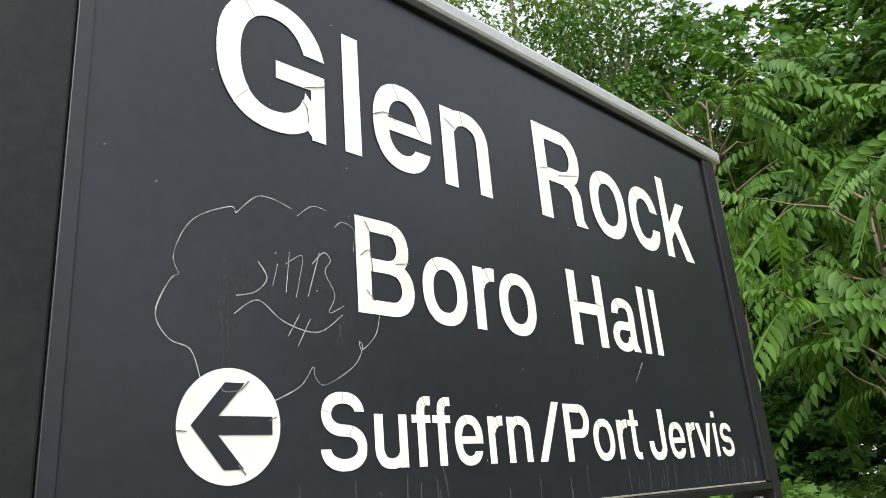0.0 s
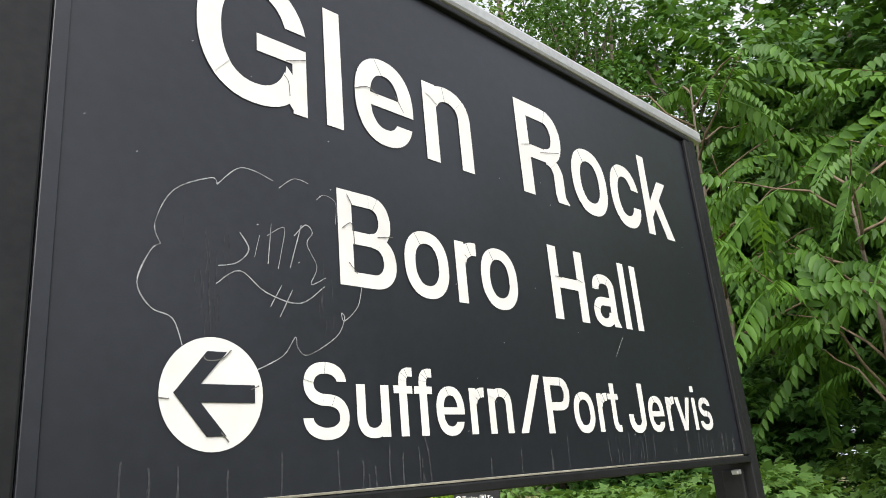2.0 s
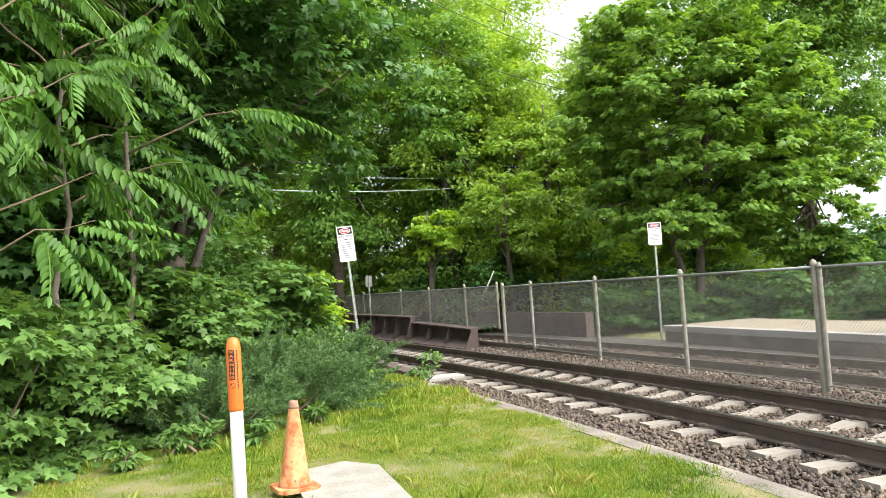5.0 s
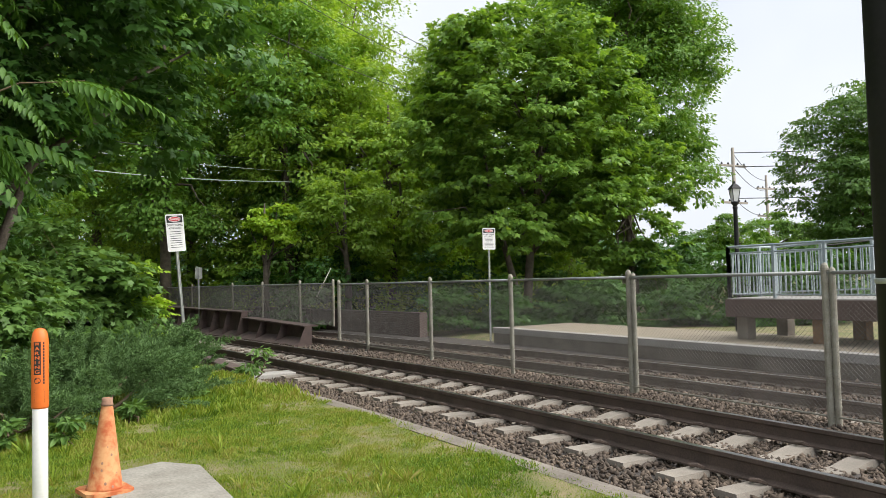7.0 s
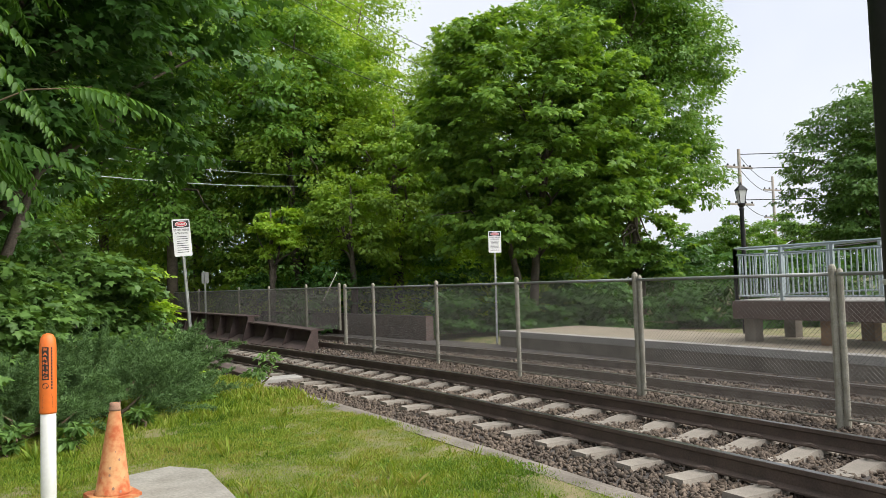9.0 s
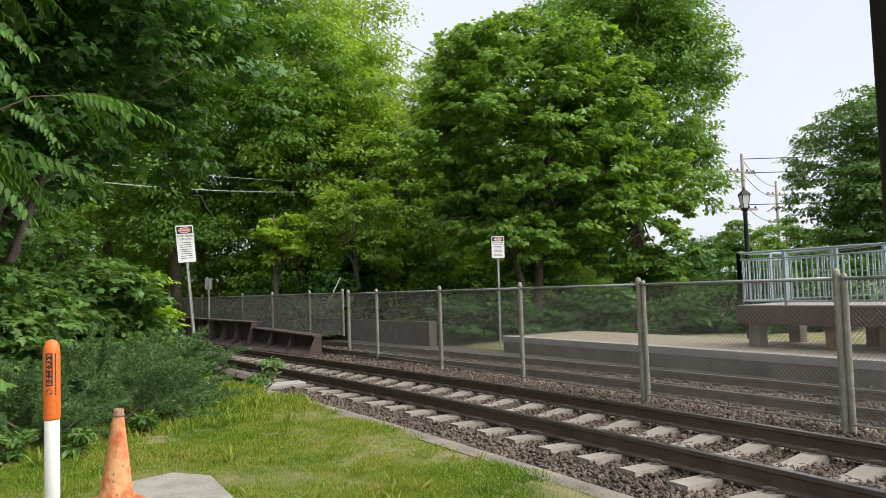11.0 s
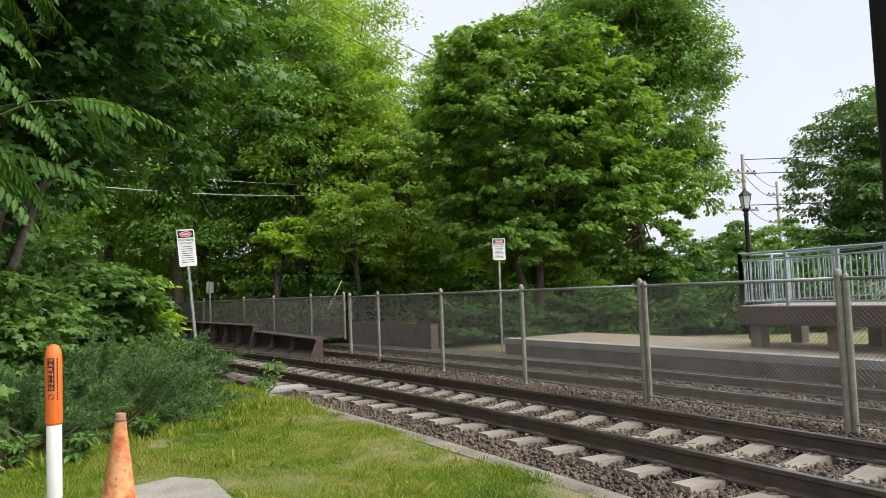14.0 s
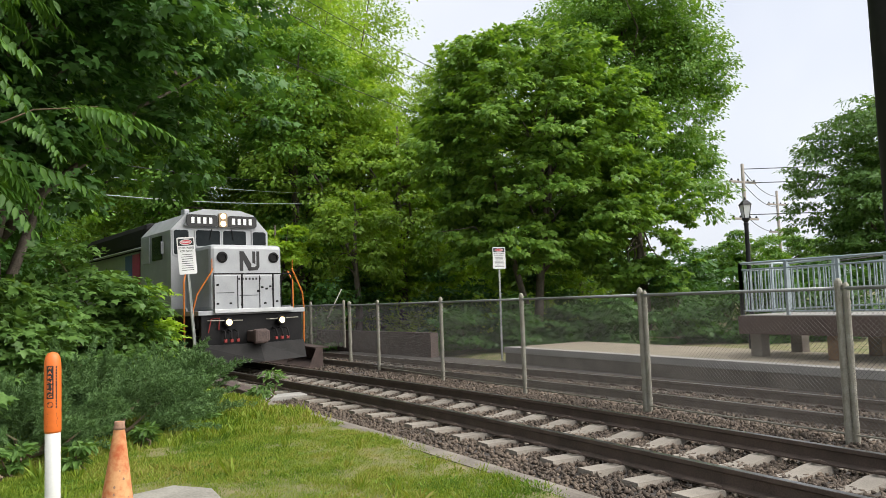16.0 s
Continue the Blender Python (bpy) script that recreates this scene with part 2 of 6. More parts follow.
def tube(points, radii, sides=8, bm=None, cap=True):
    """A round bar through the points; radii one number or one for each point."""
    bm = bm or bmesh.new()
    pts = [Vector(p) for p in points]
    if not hasattr(radii, "__len__"):
        radii = [radii] * len(pts)
    rings, side = [], None
    for i, p in enumerate(pts):
        d = (pts[min(i + 1, len(pts) - 1)] - pts[max(i - 1, 0)]).normalized()
        if side is None:
            side = d.orthogonal().normalized()
        side = (side - d * side.dot(d)).normalized()
        up = d.cross(side)
        rings.append([bm.verts.new(p + (side * math.cos(a) + up * math.sin(a)) * radii[i]) for a in (2 * math.pi * k / sides for k in range(sides))])
    for a, b in zip(rings, rings[1:]):
        for k in range(sides):
            bm.faces.new((a[k], a[(k + 1) % sides], b[(k + 1) % sides], b[k]))
    if cap:
        bm.faces.new(rings[0][::-1])
        bm.faces.new(rings[-1])
    return bm


def lathe(profile, sides=20, bm=None, centre=(0, 0, 0)):
    """A turned body about z from (radius, height) pairs."""
    bm = bm or bmesh.new()
    rings = []
    for r, z in profile:
        r = max(r, 0.0005)
        rings.append([bm.verts.new((centre[0] + r * math.cos(2 * math.pi * k / sides), centre[1] + r * math.sin(2 * math.pi * k / sides), centre[2] + z)) for k in range(sides)])
    for a, b in zip(rings, rings[1:]):
        for k in range(sides):
            bm.faces.new((a[k], a[(k + 1) % sides], b[(k + 1) % sides], b[k]))
    bm.faces.new(rings[0][::-1])
    bm.faces.new(rings[-1])
    return bm


def prism(outline, depth, bm=None, m=None):
    """An outline in x, y pushed depth along z."""
    bm = bm or bmesh.new()
    m = m or Matrix()
    a = [bm.verts.new(m @ Vector((x, y, 0))) for x, y in outline]
    b = [bm.verts.new(m @ Vector((x, y, depth))) for x, y in outline]
    bm.faces.new(a[::-1])
    bm.faces.new(b)
    for k in range(len(a)):
        bm.faces.new((a[k], a[(k + 1) % len(a)], b[(k + 1) % len(a)], b[k]))
    return bm


def raw_mesh(name, verts, faces, material, parent=None, smooth=False):
    """A mesh from arrays: verts n x 3, faces n x k."""
    me = bpy.data.meshes.new(name)
    verts, faces = np.asarray(verts, np.float32), np.asarray(faces, np.int32)
    n, k = faces.shape
    me.vertices.add(len(verts))
    me.vertices.foreach_set("co", verts.ravel())
    me.loops.add(n * k)
    me.loops.foreach_set("vertex_index", faces.ravel())
    me.polygons.add(n)
    me.polygons.foreach_set("loop_start", np.arange(0, n * k, k, dtype=np.int32))
    me.polygons.foreach_set("loop_total", np.full(n, k, np.int32))
    me.update()
    me.materials.append(material)
    if smooth:
        me.shade_smooth()
    ob = new(name, me)
    if parent:
        ob.parent = parent
    return ob


def unit(v):
    return v / np.maximum(np.linalg.norm(v, axis=-1, keepdims=True), 1e-9)


# leaf shapes: x across, y along, z up; triangles
LEAF_KITE = (np.array([(0, 0, 0), (0.3, 0.45, 0.06), (0, 1, -0.08), (-0.3, 0.45, 0.06)]), np.array([(0, 1, 2), (0, 2, 3)]))
LEAF_LANCE = (np.array([(0, 0, 0), (0.2, 0.28, 0.03), (0.16, 0.65, 0.0), (0, 1, -0.12), (-0.16, 0.65, 0.0), (-0.2, 0.28, 0.03)]),
              np.array([(0, 1, 2), (0, 2, 3), (0, 3, 4), (0, 4, 5)]))
LEAF_MAPLE = (np.array([(0, 0.05, 0.02), (0.34, 0.0, -0.03), (0.27, 0.24, 0.0), (0.58, 0.5, -0.08), (0.22, 0.55, 0.0), (0, 1, -0.12),
                        (-0.22, 0.55, 0.0), (-0.58, 0.5, -0.08), (-0.27, 0.24, 0.0), (-0.34, 0.0, -0.03)]),
              np.array([(0, 1, 2), (0, 2, 4), (2, 3, 4), (0, 4, 5), (0, 5, 6), (0, 6, 8), (6, 7, 8), (0, 8, 9)]))
LEAF_BLADE = (np.array([(-0.03, 0, 0), (0.03, 0, 0), (0.02, 0.6, 0.05), (0, 1, 0.25)]), np.array([(0, 1, 2), (0, 2, 3)]))


def place_leaves(at, along, up, size, shape):
    """Vertex and face arrays of leaves at the points, tip along the first way, face up."""
    tv, tf = shape
    along = unit(along)
    side = unit(np.cross(along, up))
    up = np.cross(side, along)
    v = at[:, None] + size[:, None, None] * (tv[None, :, 0, None] * side[:, None] + tv[None, :, 1, None] * along[:, None] + tv[None, :, 2, None] * up[:, None])
    f = tf[None] + (np.arange(len(at)) * len(tv))[:, None, None]
    return v.reshape(-1, 3), f.reshape(-1, 3)


def frond_shape(pairs=11):
    """One drooping compound leaf of unit length: leaflets in pairs on a stalk."""
    t = np.linspace(0.12, 0.97, pairs)
    drop = lambda s: -0.42 * s ** 2.0
    at, al, up, sz = [], [], [], []
    for i, s in enumerate(t):
        slope = np.array([0, 1, -0.38 * 2.2 * s ** 1.2])
        for k in (-1, 1):
            at.append((0, s, drop(s)))
            al.append(np.array([k * 0.5, 0.3, -0.85]) + rng.normal(size=3) * 0.1)
            up.append(np.array([k * 0.75, 0.35, 0.75]) + rng.normal(size=3) * 0.12)
            sz.append(0.2 * (1 - 0.45 * abs(s - 0.45) * 1.4))
    at.append((0, 0.97, drop(0.97))), al.append(np.array([0, 0.8, -0.6])), up.append(np.array([0, 0.6, 1])), sz.append(0.15)
    v, f = place_leaves(np.array(at, float), np.array(al, float), np.array(up, float), np.array(sz), LEAF_LANCE)
    # the stalk, a thin strip
    s = np.linspace(0, 1, 6)
    sv = np.concatenate([[(w, q, drop(q) + 0.004)] for q in s for w in (-0.006, 0.006)])
    sf = np.array([(2 * i, 2 * i + 1, 2 * i + 3) for i in range(5)] + [(2 * i, 2 * i + 3, 2 * i + 2) for i in range(5)])
    return np.concatenate([v, sv]), np.concatenate([f, sf + len(v)])


FROND = frond_shape()


def ball(n, inner=0.0):
    d = unit(rng.normal(size=(n, 3)))
    return d * (inner ** 3 + (1 - inner ** 3) * rng.random((n, 1))) ** (1 / 3)


def spray(centres, outward, spread, per, size, shape, flat=0.35, droop=0.35, jitter=0.55):
    """Leafy sprays: a flattened tuft of leaves about each centre, tips outward and hanging."""
    n = len(centres) * per
    c = np.repeat(centres, per, 0)
    o = np.repeat(unit(outward), per, 0)
    sp = np.repeat(spread, per)[:, None]
    off = ball(n) * 0.95
    off[:, 2] *= flat
    rad = np.linalg.norm(off[:, :2], axis=1, keepdims=True)
    at = c + off * sp
    at[:, 2:] -= droop * 0.5 * rad ** 2 * sp
    al = unit(np.concatenate([off[:, :2], np.zeros((n, 1))], 1)) * 0.8 + o * 0.7 + rng.normal(size=(n, 3)) * jitter
    al[:, 2] -= droop + 0.2
    up = np.array([0, 0, 1.0]) + o * 0.45 + rng.normal(size=(n, 3)) * jitter * 0.6
    sz = size * (0.65 + 0.7 * rng.random(n))
    return place_leaves(at, al, up, sz, shape)


def crown_points(n, centre, radii, inner=0.55, lobes=0.25, seed=0, bough=0.25, each=8):
    """Centres of sprays, gathered into drooping boughs with gaps between them, and the way each bough faces."""
    m = max(4, n // each)
    p = ball(m, inner)
    w = np.array([noise.noise(Vector(q) * 2.2 + Vector((seed * 7.1, seed * 3.3, 0))) for q in p])
    hub = p * (1 + lobes * 1.8 * w)[:, None] * np.array(radii) * (1 - 0.45 * bough)
    hub[:, 2] = np.where(hub[:, 2] < -0.6 * radii[2], -0.6 * radii[2] + 0.3 * (hub[:, 2] + 0.6 * radii[2]), hub[:, 2])
    face = unit(unit(p) * np.array([0.75, 0.75, 0.4]) + np.array([0, 0, 0.75]))
    size = bough * (0.55 + 0.75 * rng.random(m)) * np.sqrt(radii[0] * radii[2])
    k = np.repeat(np.arange(m), each)
    off = rng.normal(size=(m * each, 3))
    off -= face[k] * np.sum(off * face[k], 1, keepdims=True)
    r = np.sqrt(rng.random((m * each, 1)))
    off = unit(off) * r * size[k][:, None]
    q = hub[k] + off - face[k] * (0.5 * r ** 2 + 0.16 * rng.normal(size=r.shape)) * size[k][:, None]
    return q + np.array(centre), unit(p[k] * 0.6 + off / size[k][:, None])


def wander(a, b, steps, sway, sag=0.0):
    a, b = Vector(a), Vector(b)
    pts = []
    for i in range(steps + 1):
        t = i / steps
        w = sway * math.sin(math.pi * t)
        pts.append(a.lerp(b, t) + Vector((rng.normal() * w, rng.normal() * w, rng.normal() * w * 0.5 + sag * math.sin(math.pi * t))))
    return pts


def tree(label, base, height, girth, centre, radii, sprays, per, size, leaf, shape=LEAF_KITE, spread=0.12, inner=0.5, lobes=0.25,
         limbs=9, fork=0.35, flat=0.35, droop=0.4, name="tree", category="tree", lean=(0, 0), group=""):
    """A tree: tapered trunk, limbs out to the crown, and a crown of many sprays of leaves."""
    t = thing(name, label, category, group=group)
    t.location = base
    o = np.array(base)
    centre = np.array(centre, float) - o
    top = Vector((lean[0], lean[1], height * 0.8))
    mid = [Vector((0, 0, -0.15)), Vector((lean[0] * 0.2 + rng.normal() * 0.04 * girth, rng.normal() * 0.1, height * 0.2)),
           Vector((lean[0] * 0.5 + rng.normal() * 0.6 * girth, lean[1] * 0.5 + rng.normal() * 0.6 * girth, height * 0.45)), top]
    part("trunk", tube(mid, [girth * 1.25, girth, girth * 0.7, girth * 0.2], 9), M_BARK, t, smooth=True)
    pts, out = crown_points(sprays, centre, radii, inner, lobes, rng.random() * 9)
    for k in range(limbs):
        q = pts[rng.integers(len(pts))]
        f = fork + (0.85 - fork) * rng.random()
        i = min(int(f * 3), 2)
        start = mid[i].lerp(mid[i + 1], f * 3 - i)
        part("limb", tube(wander(start, q, 4, 0.08 * radii[0], 0.1 * radii[2]), [girth * 0.45, girth * 0.32, girth * 0.22, girth * 0.14, girth * 0.05], 6), M_BARK, t, smooth=True)
    v, f = spray(pts, out * np.array([1, 1, 0.5]), np.full(len(pts), 0.8 * spread * max(radii)) * (0.6 + 0.6 * rng.random(len(pts))), per, size, shape, flat, droop)
    crown = raw_mesh("crown", v, f, leaf, t)
    return t


def shrub(label, base, radii, sprays, per, size, leaf, shape=LEAF_MAPLE, spread=0.3, name="shrub", lobes=0.25, flat=0.22, stems=7, droop=0.35, lift=0.5):
    t = thing(name, label, "shrub")
    t.location = base
    c = np.array((0, 0, radii[2] * lift))
    pts, out = crown_points(sprays, c, radii, 0.6, lobes, rng.random() * 9, 0.3, 5)
    pts[:, 2] = np.maximum(pts[:, 2], 0.12)
    for k in range(stems):
        q = pts[rng.integers(len(pts))]
        part("stem", tube(wander((rng.normal() * 0.12, rng.normal() * 0.12, -0.05), q, 3, 0.08), [0.022, 0.016, 0.01, 0.004], 5), M_TWIG, t)
    v, f = spray(pts, out * np.array([1, 1, 0.4]), 0.8 * spread * (0.7 + 0.6 * rng.random(len(pts))), per, size, shape, flat, droop)
    raw_mesh("foliage", v, f, leaf, t)
    return t


def words(name, text, x0, x1, y0, y1, material, parent, m, bold=0.02, proud=0.002, depth=0.0012, ref=None):
    """A line of raised lettering filling the box x0..x1, y0..y1 (from baseline to cap height) of the plane m."""
    cu = bpy.data.curves.new(name, "FONT")
    cu.body, cu.size, cu.offset, cu.extrude = text, 1.0, bold, 0.0
    cu.resolution_u = 8
    ob = bpy.data.objects.new(name, cu)
    scene.collection.objects.link(ob)
    dg = bpy.context.evaluated_depsgraph_get()
    me = bpy.data.meshes.new_from_object(ob.evaluated_get(dg))
    cu.body = ref or "H"
    dg.update()
    cap = bpy.data.meshes.new_from_object(ob.evaluated_get(bpy.context.evaluated_depsgraph_get()))
    ch = np.array([v.co[:] for v in cap.vertices])
    co = np.array([v.co[:] for v in me.vertices])
    bpy.data.objects.remove(ob)
    b, h = ch[:, 1].min(), ch[:, 1].max() - ch[:, 1].min()
    a, w = co[:, 0].min(), co[:, 0].max() - co[:, 0].min()
    me.transform(m @ Matrix.Translation((x0, y0, proud)) @ Matrix.Diagonal(((x1 - x0) / w, (y1 - y0) / h, 1, 1)) @ Matrix.Translation((-a, -b, 0)))
    bm = bmesh.new()
    bm.from_mesh(me)
    me2 = bpy.data.meshes.new(name)
    bm.to_mesh(me2)
    bm.free()
    me2.materials.clear()
    me2.materials.append(material)
    o = new(name, me2)
    o.parent = parent
    return o


# ---- grotesque lettering: each letter built of bars, bowls and strokes ----
def glyph_bar(x0, y0, x1, y1):
    return [((x0, y0), (x1, y0), (x1, y1), (x0, y1))]


def glyph_bowl(cx, cy, rx, ry, tx, ty, a0=0.0, a1=360.0, cut0=None, cut1=None, square=2.25, n=40):
    """A bowl: the band between two rounded ovals from angle a0 to a1; cut0 and cut1 end it level at that height."""
    def at(a, qx, qy):
        c, s = math.cos(a), math.sin(a)
        return cx + qx * math.copysign(abs(c) ** (2 / square), c), cy + qy * math.copysign(abs(s) ** (2 / square), s)

    def level(a, qy, y):
        if y is None:
            return radians(a)
        s = max(-1.0, min(1.0, (y - cy) / qy))
        base = math.asin(math.copysign(abs(s) ** (square / 2), s))
        a = radians(a)
        other = math.pi - base
        return min((v + 2 * math.pi * k for v in (base, other) for k in (-1, 0, 1)), key=lambda v: abs(v - a))

    o0, o1 = level(a0, ry, cut0), level(a1, ry, cut1)
    i0, i1 = level(a0, ry - ty, cut0), level(a1, ry - ty, cut1)
    quads = []
    for k in range(n):
        s, t = k / n, (k + 1) / n
        quads.append((at(o0 + (o1 - o0) * s, rx, ry), at(o0 + (o1 - o0) * t, rx, ry),
                      at(i0 + (i1 - i0) * t, rx - tx, ry - ty), at(i0 + (i1 - i0) * s, rx - tx, ry - ty)))
    return quads


def glyph_snake(w, h, t, o=0.012):
    """The letter S: two bowls joined by a slanting spine."""
    r1, r2 = (h / 2 + t * 0.46 + o) / 2, (h / 2 + t * 0.54 + o) / 2
    cy1, cy0 = h + o - r1, r2 - o
    rx1, rx0 = w * 0.47, w * 0.5
    up = glyph_bowl(w * 0.49, cy1, rx1, r1, t * 1.08, t, 5, 262, cy1 + r1 * 0.12, None, 2.2)
    low = glyph_bowl(w * 0.5, cy0, rx0, r2, t * 1.08, t, 185, 442, cy0 - r2 * 0.06, None, 2.2)
    a, b, c, d = up[-1][1], up[-1][2], low[-1][1], low[-1][2]
    return up + low + [(a, b, c, d)]


def glyphs(ch):
    """Pieces of a letter in units of the capitals' height, and its width with side room."""
    t, th, x, o = 0.168, 0.142, 0.735, 0.014
    if ch == "l":
        return glyph_bar(0.09, 0, 0.09 + t, 1.0), 0.345
    if ch == "i":
        return glyph_bar(0.09, 0, 0.09 + t, x) + glyph_bar(0.09, 1 - 0.135, 0.09 + t, 1.0), 0.345
    if ch == "H":
        return glyph_bar(0.1, 0, 0.1 + t + 0.02, 1) + glyph_bar(0.71, 0, 0.71 + t + 0.02, 1) + glyph_bar(0.1, 0.43, 0.8, 0.43 + 0.15), 1.0
    if ch == "o":
        return glyph_bowl(0.4, x / 2, 0.355, x / 2 + o, t, th), 0.8
    if ch == "e":
        return glyph_bowl(0.38, x / 2, 0.335, x / 2 + o, t, th, 0, 325, x / 2 - 0.055, x * 0.27) + glyph_bar(0.14, x / 2 - 0.055, 0.64, x / 2 + 0.055), 0.765
    if ch == "c":
        return glyph_bowl(0.38, x / 2, 0.335, x / 2 + o, t, th, 28, 332, x * 0.645, x * 0.355), 0.735
    if ch == "n" or ch == "h":
        return glyph_bar(0.09, 0, 0.09 + t, x) + glyph_bowl(0.405, x - 0.285 + o, 0.315, 0.285, t, th, 0, 155) + glyph_bar(0.72 - t, 0, 0.72, x - 0.285 + o), 0.805
    if ch == "u":
        return glyph_bar(0.72 - t, 0, 0.72, x) + glyph_bowl(0.4, 0.285 - o, 0.315, 0.285, t, th, 180, 335) + glyph_bar(0.085, 0.285 - o, 0.085 + t, x), 0.805
    if ch == "r":
        return glyph_bar(0.09, 0, 0.09 + t, x) + glyph_bowl(0.46, x - 0.3 + o, 0.36, 0.3, t * 1.02, th * 1.12, 88, 172), 0.485
    if ch == "f":
        return glyph_bar(0.125, 0, 0.125 + t, 0.8) + glyph_bowl(0.345, 0.8, 0.22, 0.21, t, 0.135, 82, 180) + glyph_bar(0.335, 0.875, 0.425, 1.01) + glyph_bar(0.015, x - 0.115, 0.41, x), 0.435
    if ch == "t":
        return glyph_bar(0.125, 0.19, 0.125 + t, 0.94) + glyph_bowl(0.345, 0.19, 0.22, 0.205, t, 0.135, 180, 278) + glyph_bar(0.335, -0.015, 0.42, 0.118) + glyph_bar(0.015, x - 0.115, 0.41, x), 0.445
    if ch == "k":
        return (glyph_bar(0.09, 0, 0.09 + t, 1.0) + [((0.235, 0.2), (0.235, 0.41), (0.52, x), (0.735, x)), ((0.345, 0.395), (0.475, 0.525), (0.765, 0.0), (0.555, 0.0))]), 0.77
    if ch == "v":
        return [((0.02, x), (0.205, x), (0.375, 0.2), (0.285, 0.0)), ((0.73, x), (0.545, x), (0.375, 0.2), (0.465, 0.0)), ((0.285, 0.0), (0.465, 0.0), (0.375, 0.21), (0.374, 0.21))], 0.75
    if ch == "s":
        return [tuple((0.045 + px, py) for px, py in q) for q in glyph_snake(0.62, x, th * 0.96)], 0.71
    if ch == "S":
        return [tuple((0.06 + px, py) for px, py in q) for q in glyph_snake(0.8, 1.0, 0.158, 0.018)], 0.92
    if ch == "a":
        return (glyph_bowl(0.365, x - 0.225 + o, 0.29, 0.225, t * 0.97, th * 0.95, 0, 172, None, x - 0.22) + glyph_bar(0.655 - t * 0.97, 0.1, 0.655, x - 0.22 + o)
                + glyph_bowl(0.32, 0.2, 0.272, 0.214, t * 0.95, th * 0.85, 90, 360) + glyph_bar(0.318, 0.291, 0.56, 0.414)
                + [((0.49, 0.1), (0.655, 0.12), (0.725, 0.0), (0.545, 0.0))]), 0.76
    if ch == "B":
        return (glyph_bar(0.1, 0, 0.29, 1) + glyph_bar(0.28, 0.855, 0.53, 1) + glyph_bar(0.28, 0.437, 0.55, 0.575) + glyph_bar(0.28, 0, 0.56, 0.145)
                + glyph_bowl(0.53, 0.7185, 0.3, 0.2815, 0.175, 0.1445, -90, 90) + glyph_bowl(0.55, 0.2875, 0.335, 0.2875, 0.182, 0.1435, -90, 90)), 0.97
    if ch == "P" or ch == "R":
        p = glyph_bar(0.1, 0, 0.29, 1) + glyph_bar(0.28, 0.85, 0.55, 1) + glyph_bowl(0.55, 0.7, 0.325, 0.3, 0.182, 0.15, -90, 90)
        if ch == "P":
            return p + glyph_bar(0.28, 0.4, 0.56, 0.55), 0.92
        return p + glyph_bar(0.28, 0.4, 0.56, 0.54) + glyph_bowl(0.55, 0.265, 0.29, 0.225, 0.175, 0.11, 0, 90) + glyph_bar(0.665, 0.075, 0.84, 0.27) + [((0.665, 0.08), (0.84, 0.08), (0.905, 0.0), (0.69, 0.0))], 0.98
    if ch == "G":
        return (glyph_bowl(0.53, 0.5, 0.475, 0.5 + 0.02, 0.19, 0.152, 22, 338, 0.665, 0.3) + glyph_bar(0.54, 0.395, 0.985, 0.535) + glyph_bar(0.855, 0.0, 0.985, 0.4)
                + [((0.76, 0.13), (0.86, 0.02), (0.86, 0.3), (0.8, 0.36))]), 1.08
    if ch == "J":
        return glyph_bar(0.5, 0.28, 0.69, 1.0) + glyph_bowl(0.36, 0.28, 0.33, 0.3, 0.188, 0.155, 180, 360) + glyph_bar(0.03, 0.27, 0.212, 0.36), 0.78
    if ch == "/":
        return [((0.0, -0.015), (0.115, -0.015), (0.385, 1.015), (0.27, 1.015))], 0.4
    return [], 0.38


def sign_word(text, x0, x1, y0, y1, material, parent, proud=0.0016):
    """A word of cut vinyl letters, one mesh each, filling x0..x1 and y0 (baseline) to y1 (cap height) of the panel."""
    letters, pen = [], 0.0
    for ch in text:
        pieces, wide = glyphs(ch)
        letters.append([[(pen + px, py) for px, py in q] for q in pieces])
        pen += wide
    xs = [px for quads in letters for q in quads for px, py in q]
    lo, hi = min(xs), max(xs)
    for quads in letters:
        bm = bmesh.new()
        for i, q in enumerate(quads):
            z = proud + 0.00006 * (i % 13)
            fc = bm.faces.new([bm.verts.new((x0 + (px - lo) / (hi - lo) * (x1 - x0), y0 + py * (y1 - y0), z)) for px, py in q])
            fc.normal_update()
            if fc.normal.z < 0:
                fc.normal_flip()
        bmesh.ops.remove_doubles(bm, verts=bm.verts, dist=0.0001)
        me = bpy.data.meshes.new("letter")
        bm.to_mesh(me)
        bm.free()
        me.materials.append(material)
        new("letter", me).parent = parent


# ---- track line ----
TRACK = 6.13      # centre of the near track
FAR_TRACK = 9.95
CURVE_Y, CURVE_R, CURVE_END = 4.0, 112.0, 14.0


def bend(y):
    """How far the line has swung to the left at y, and its heading (radians)."""
    if y <= CURVE_Y:
        return 0.0, 0.0
    e = min(y, CURVE_END) - CURVE_Y
    d, h = e * e / (2 * CURVE_R), e / CURVE_R
    if y > CURVE_END:
        r = y - CURVE_END
        d += h * r + r * r / 4000
        h += r / 2000
    return d, h


def on_line(offset, y, z):
    d, h = bend(y)
    return Vector((offset - d, y, z))


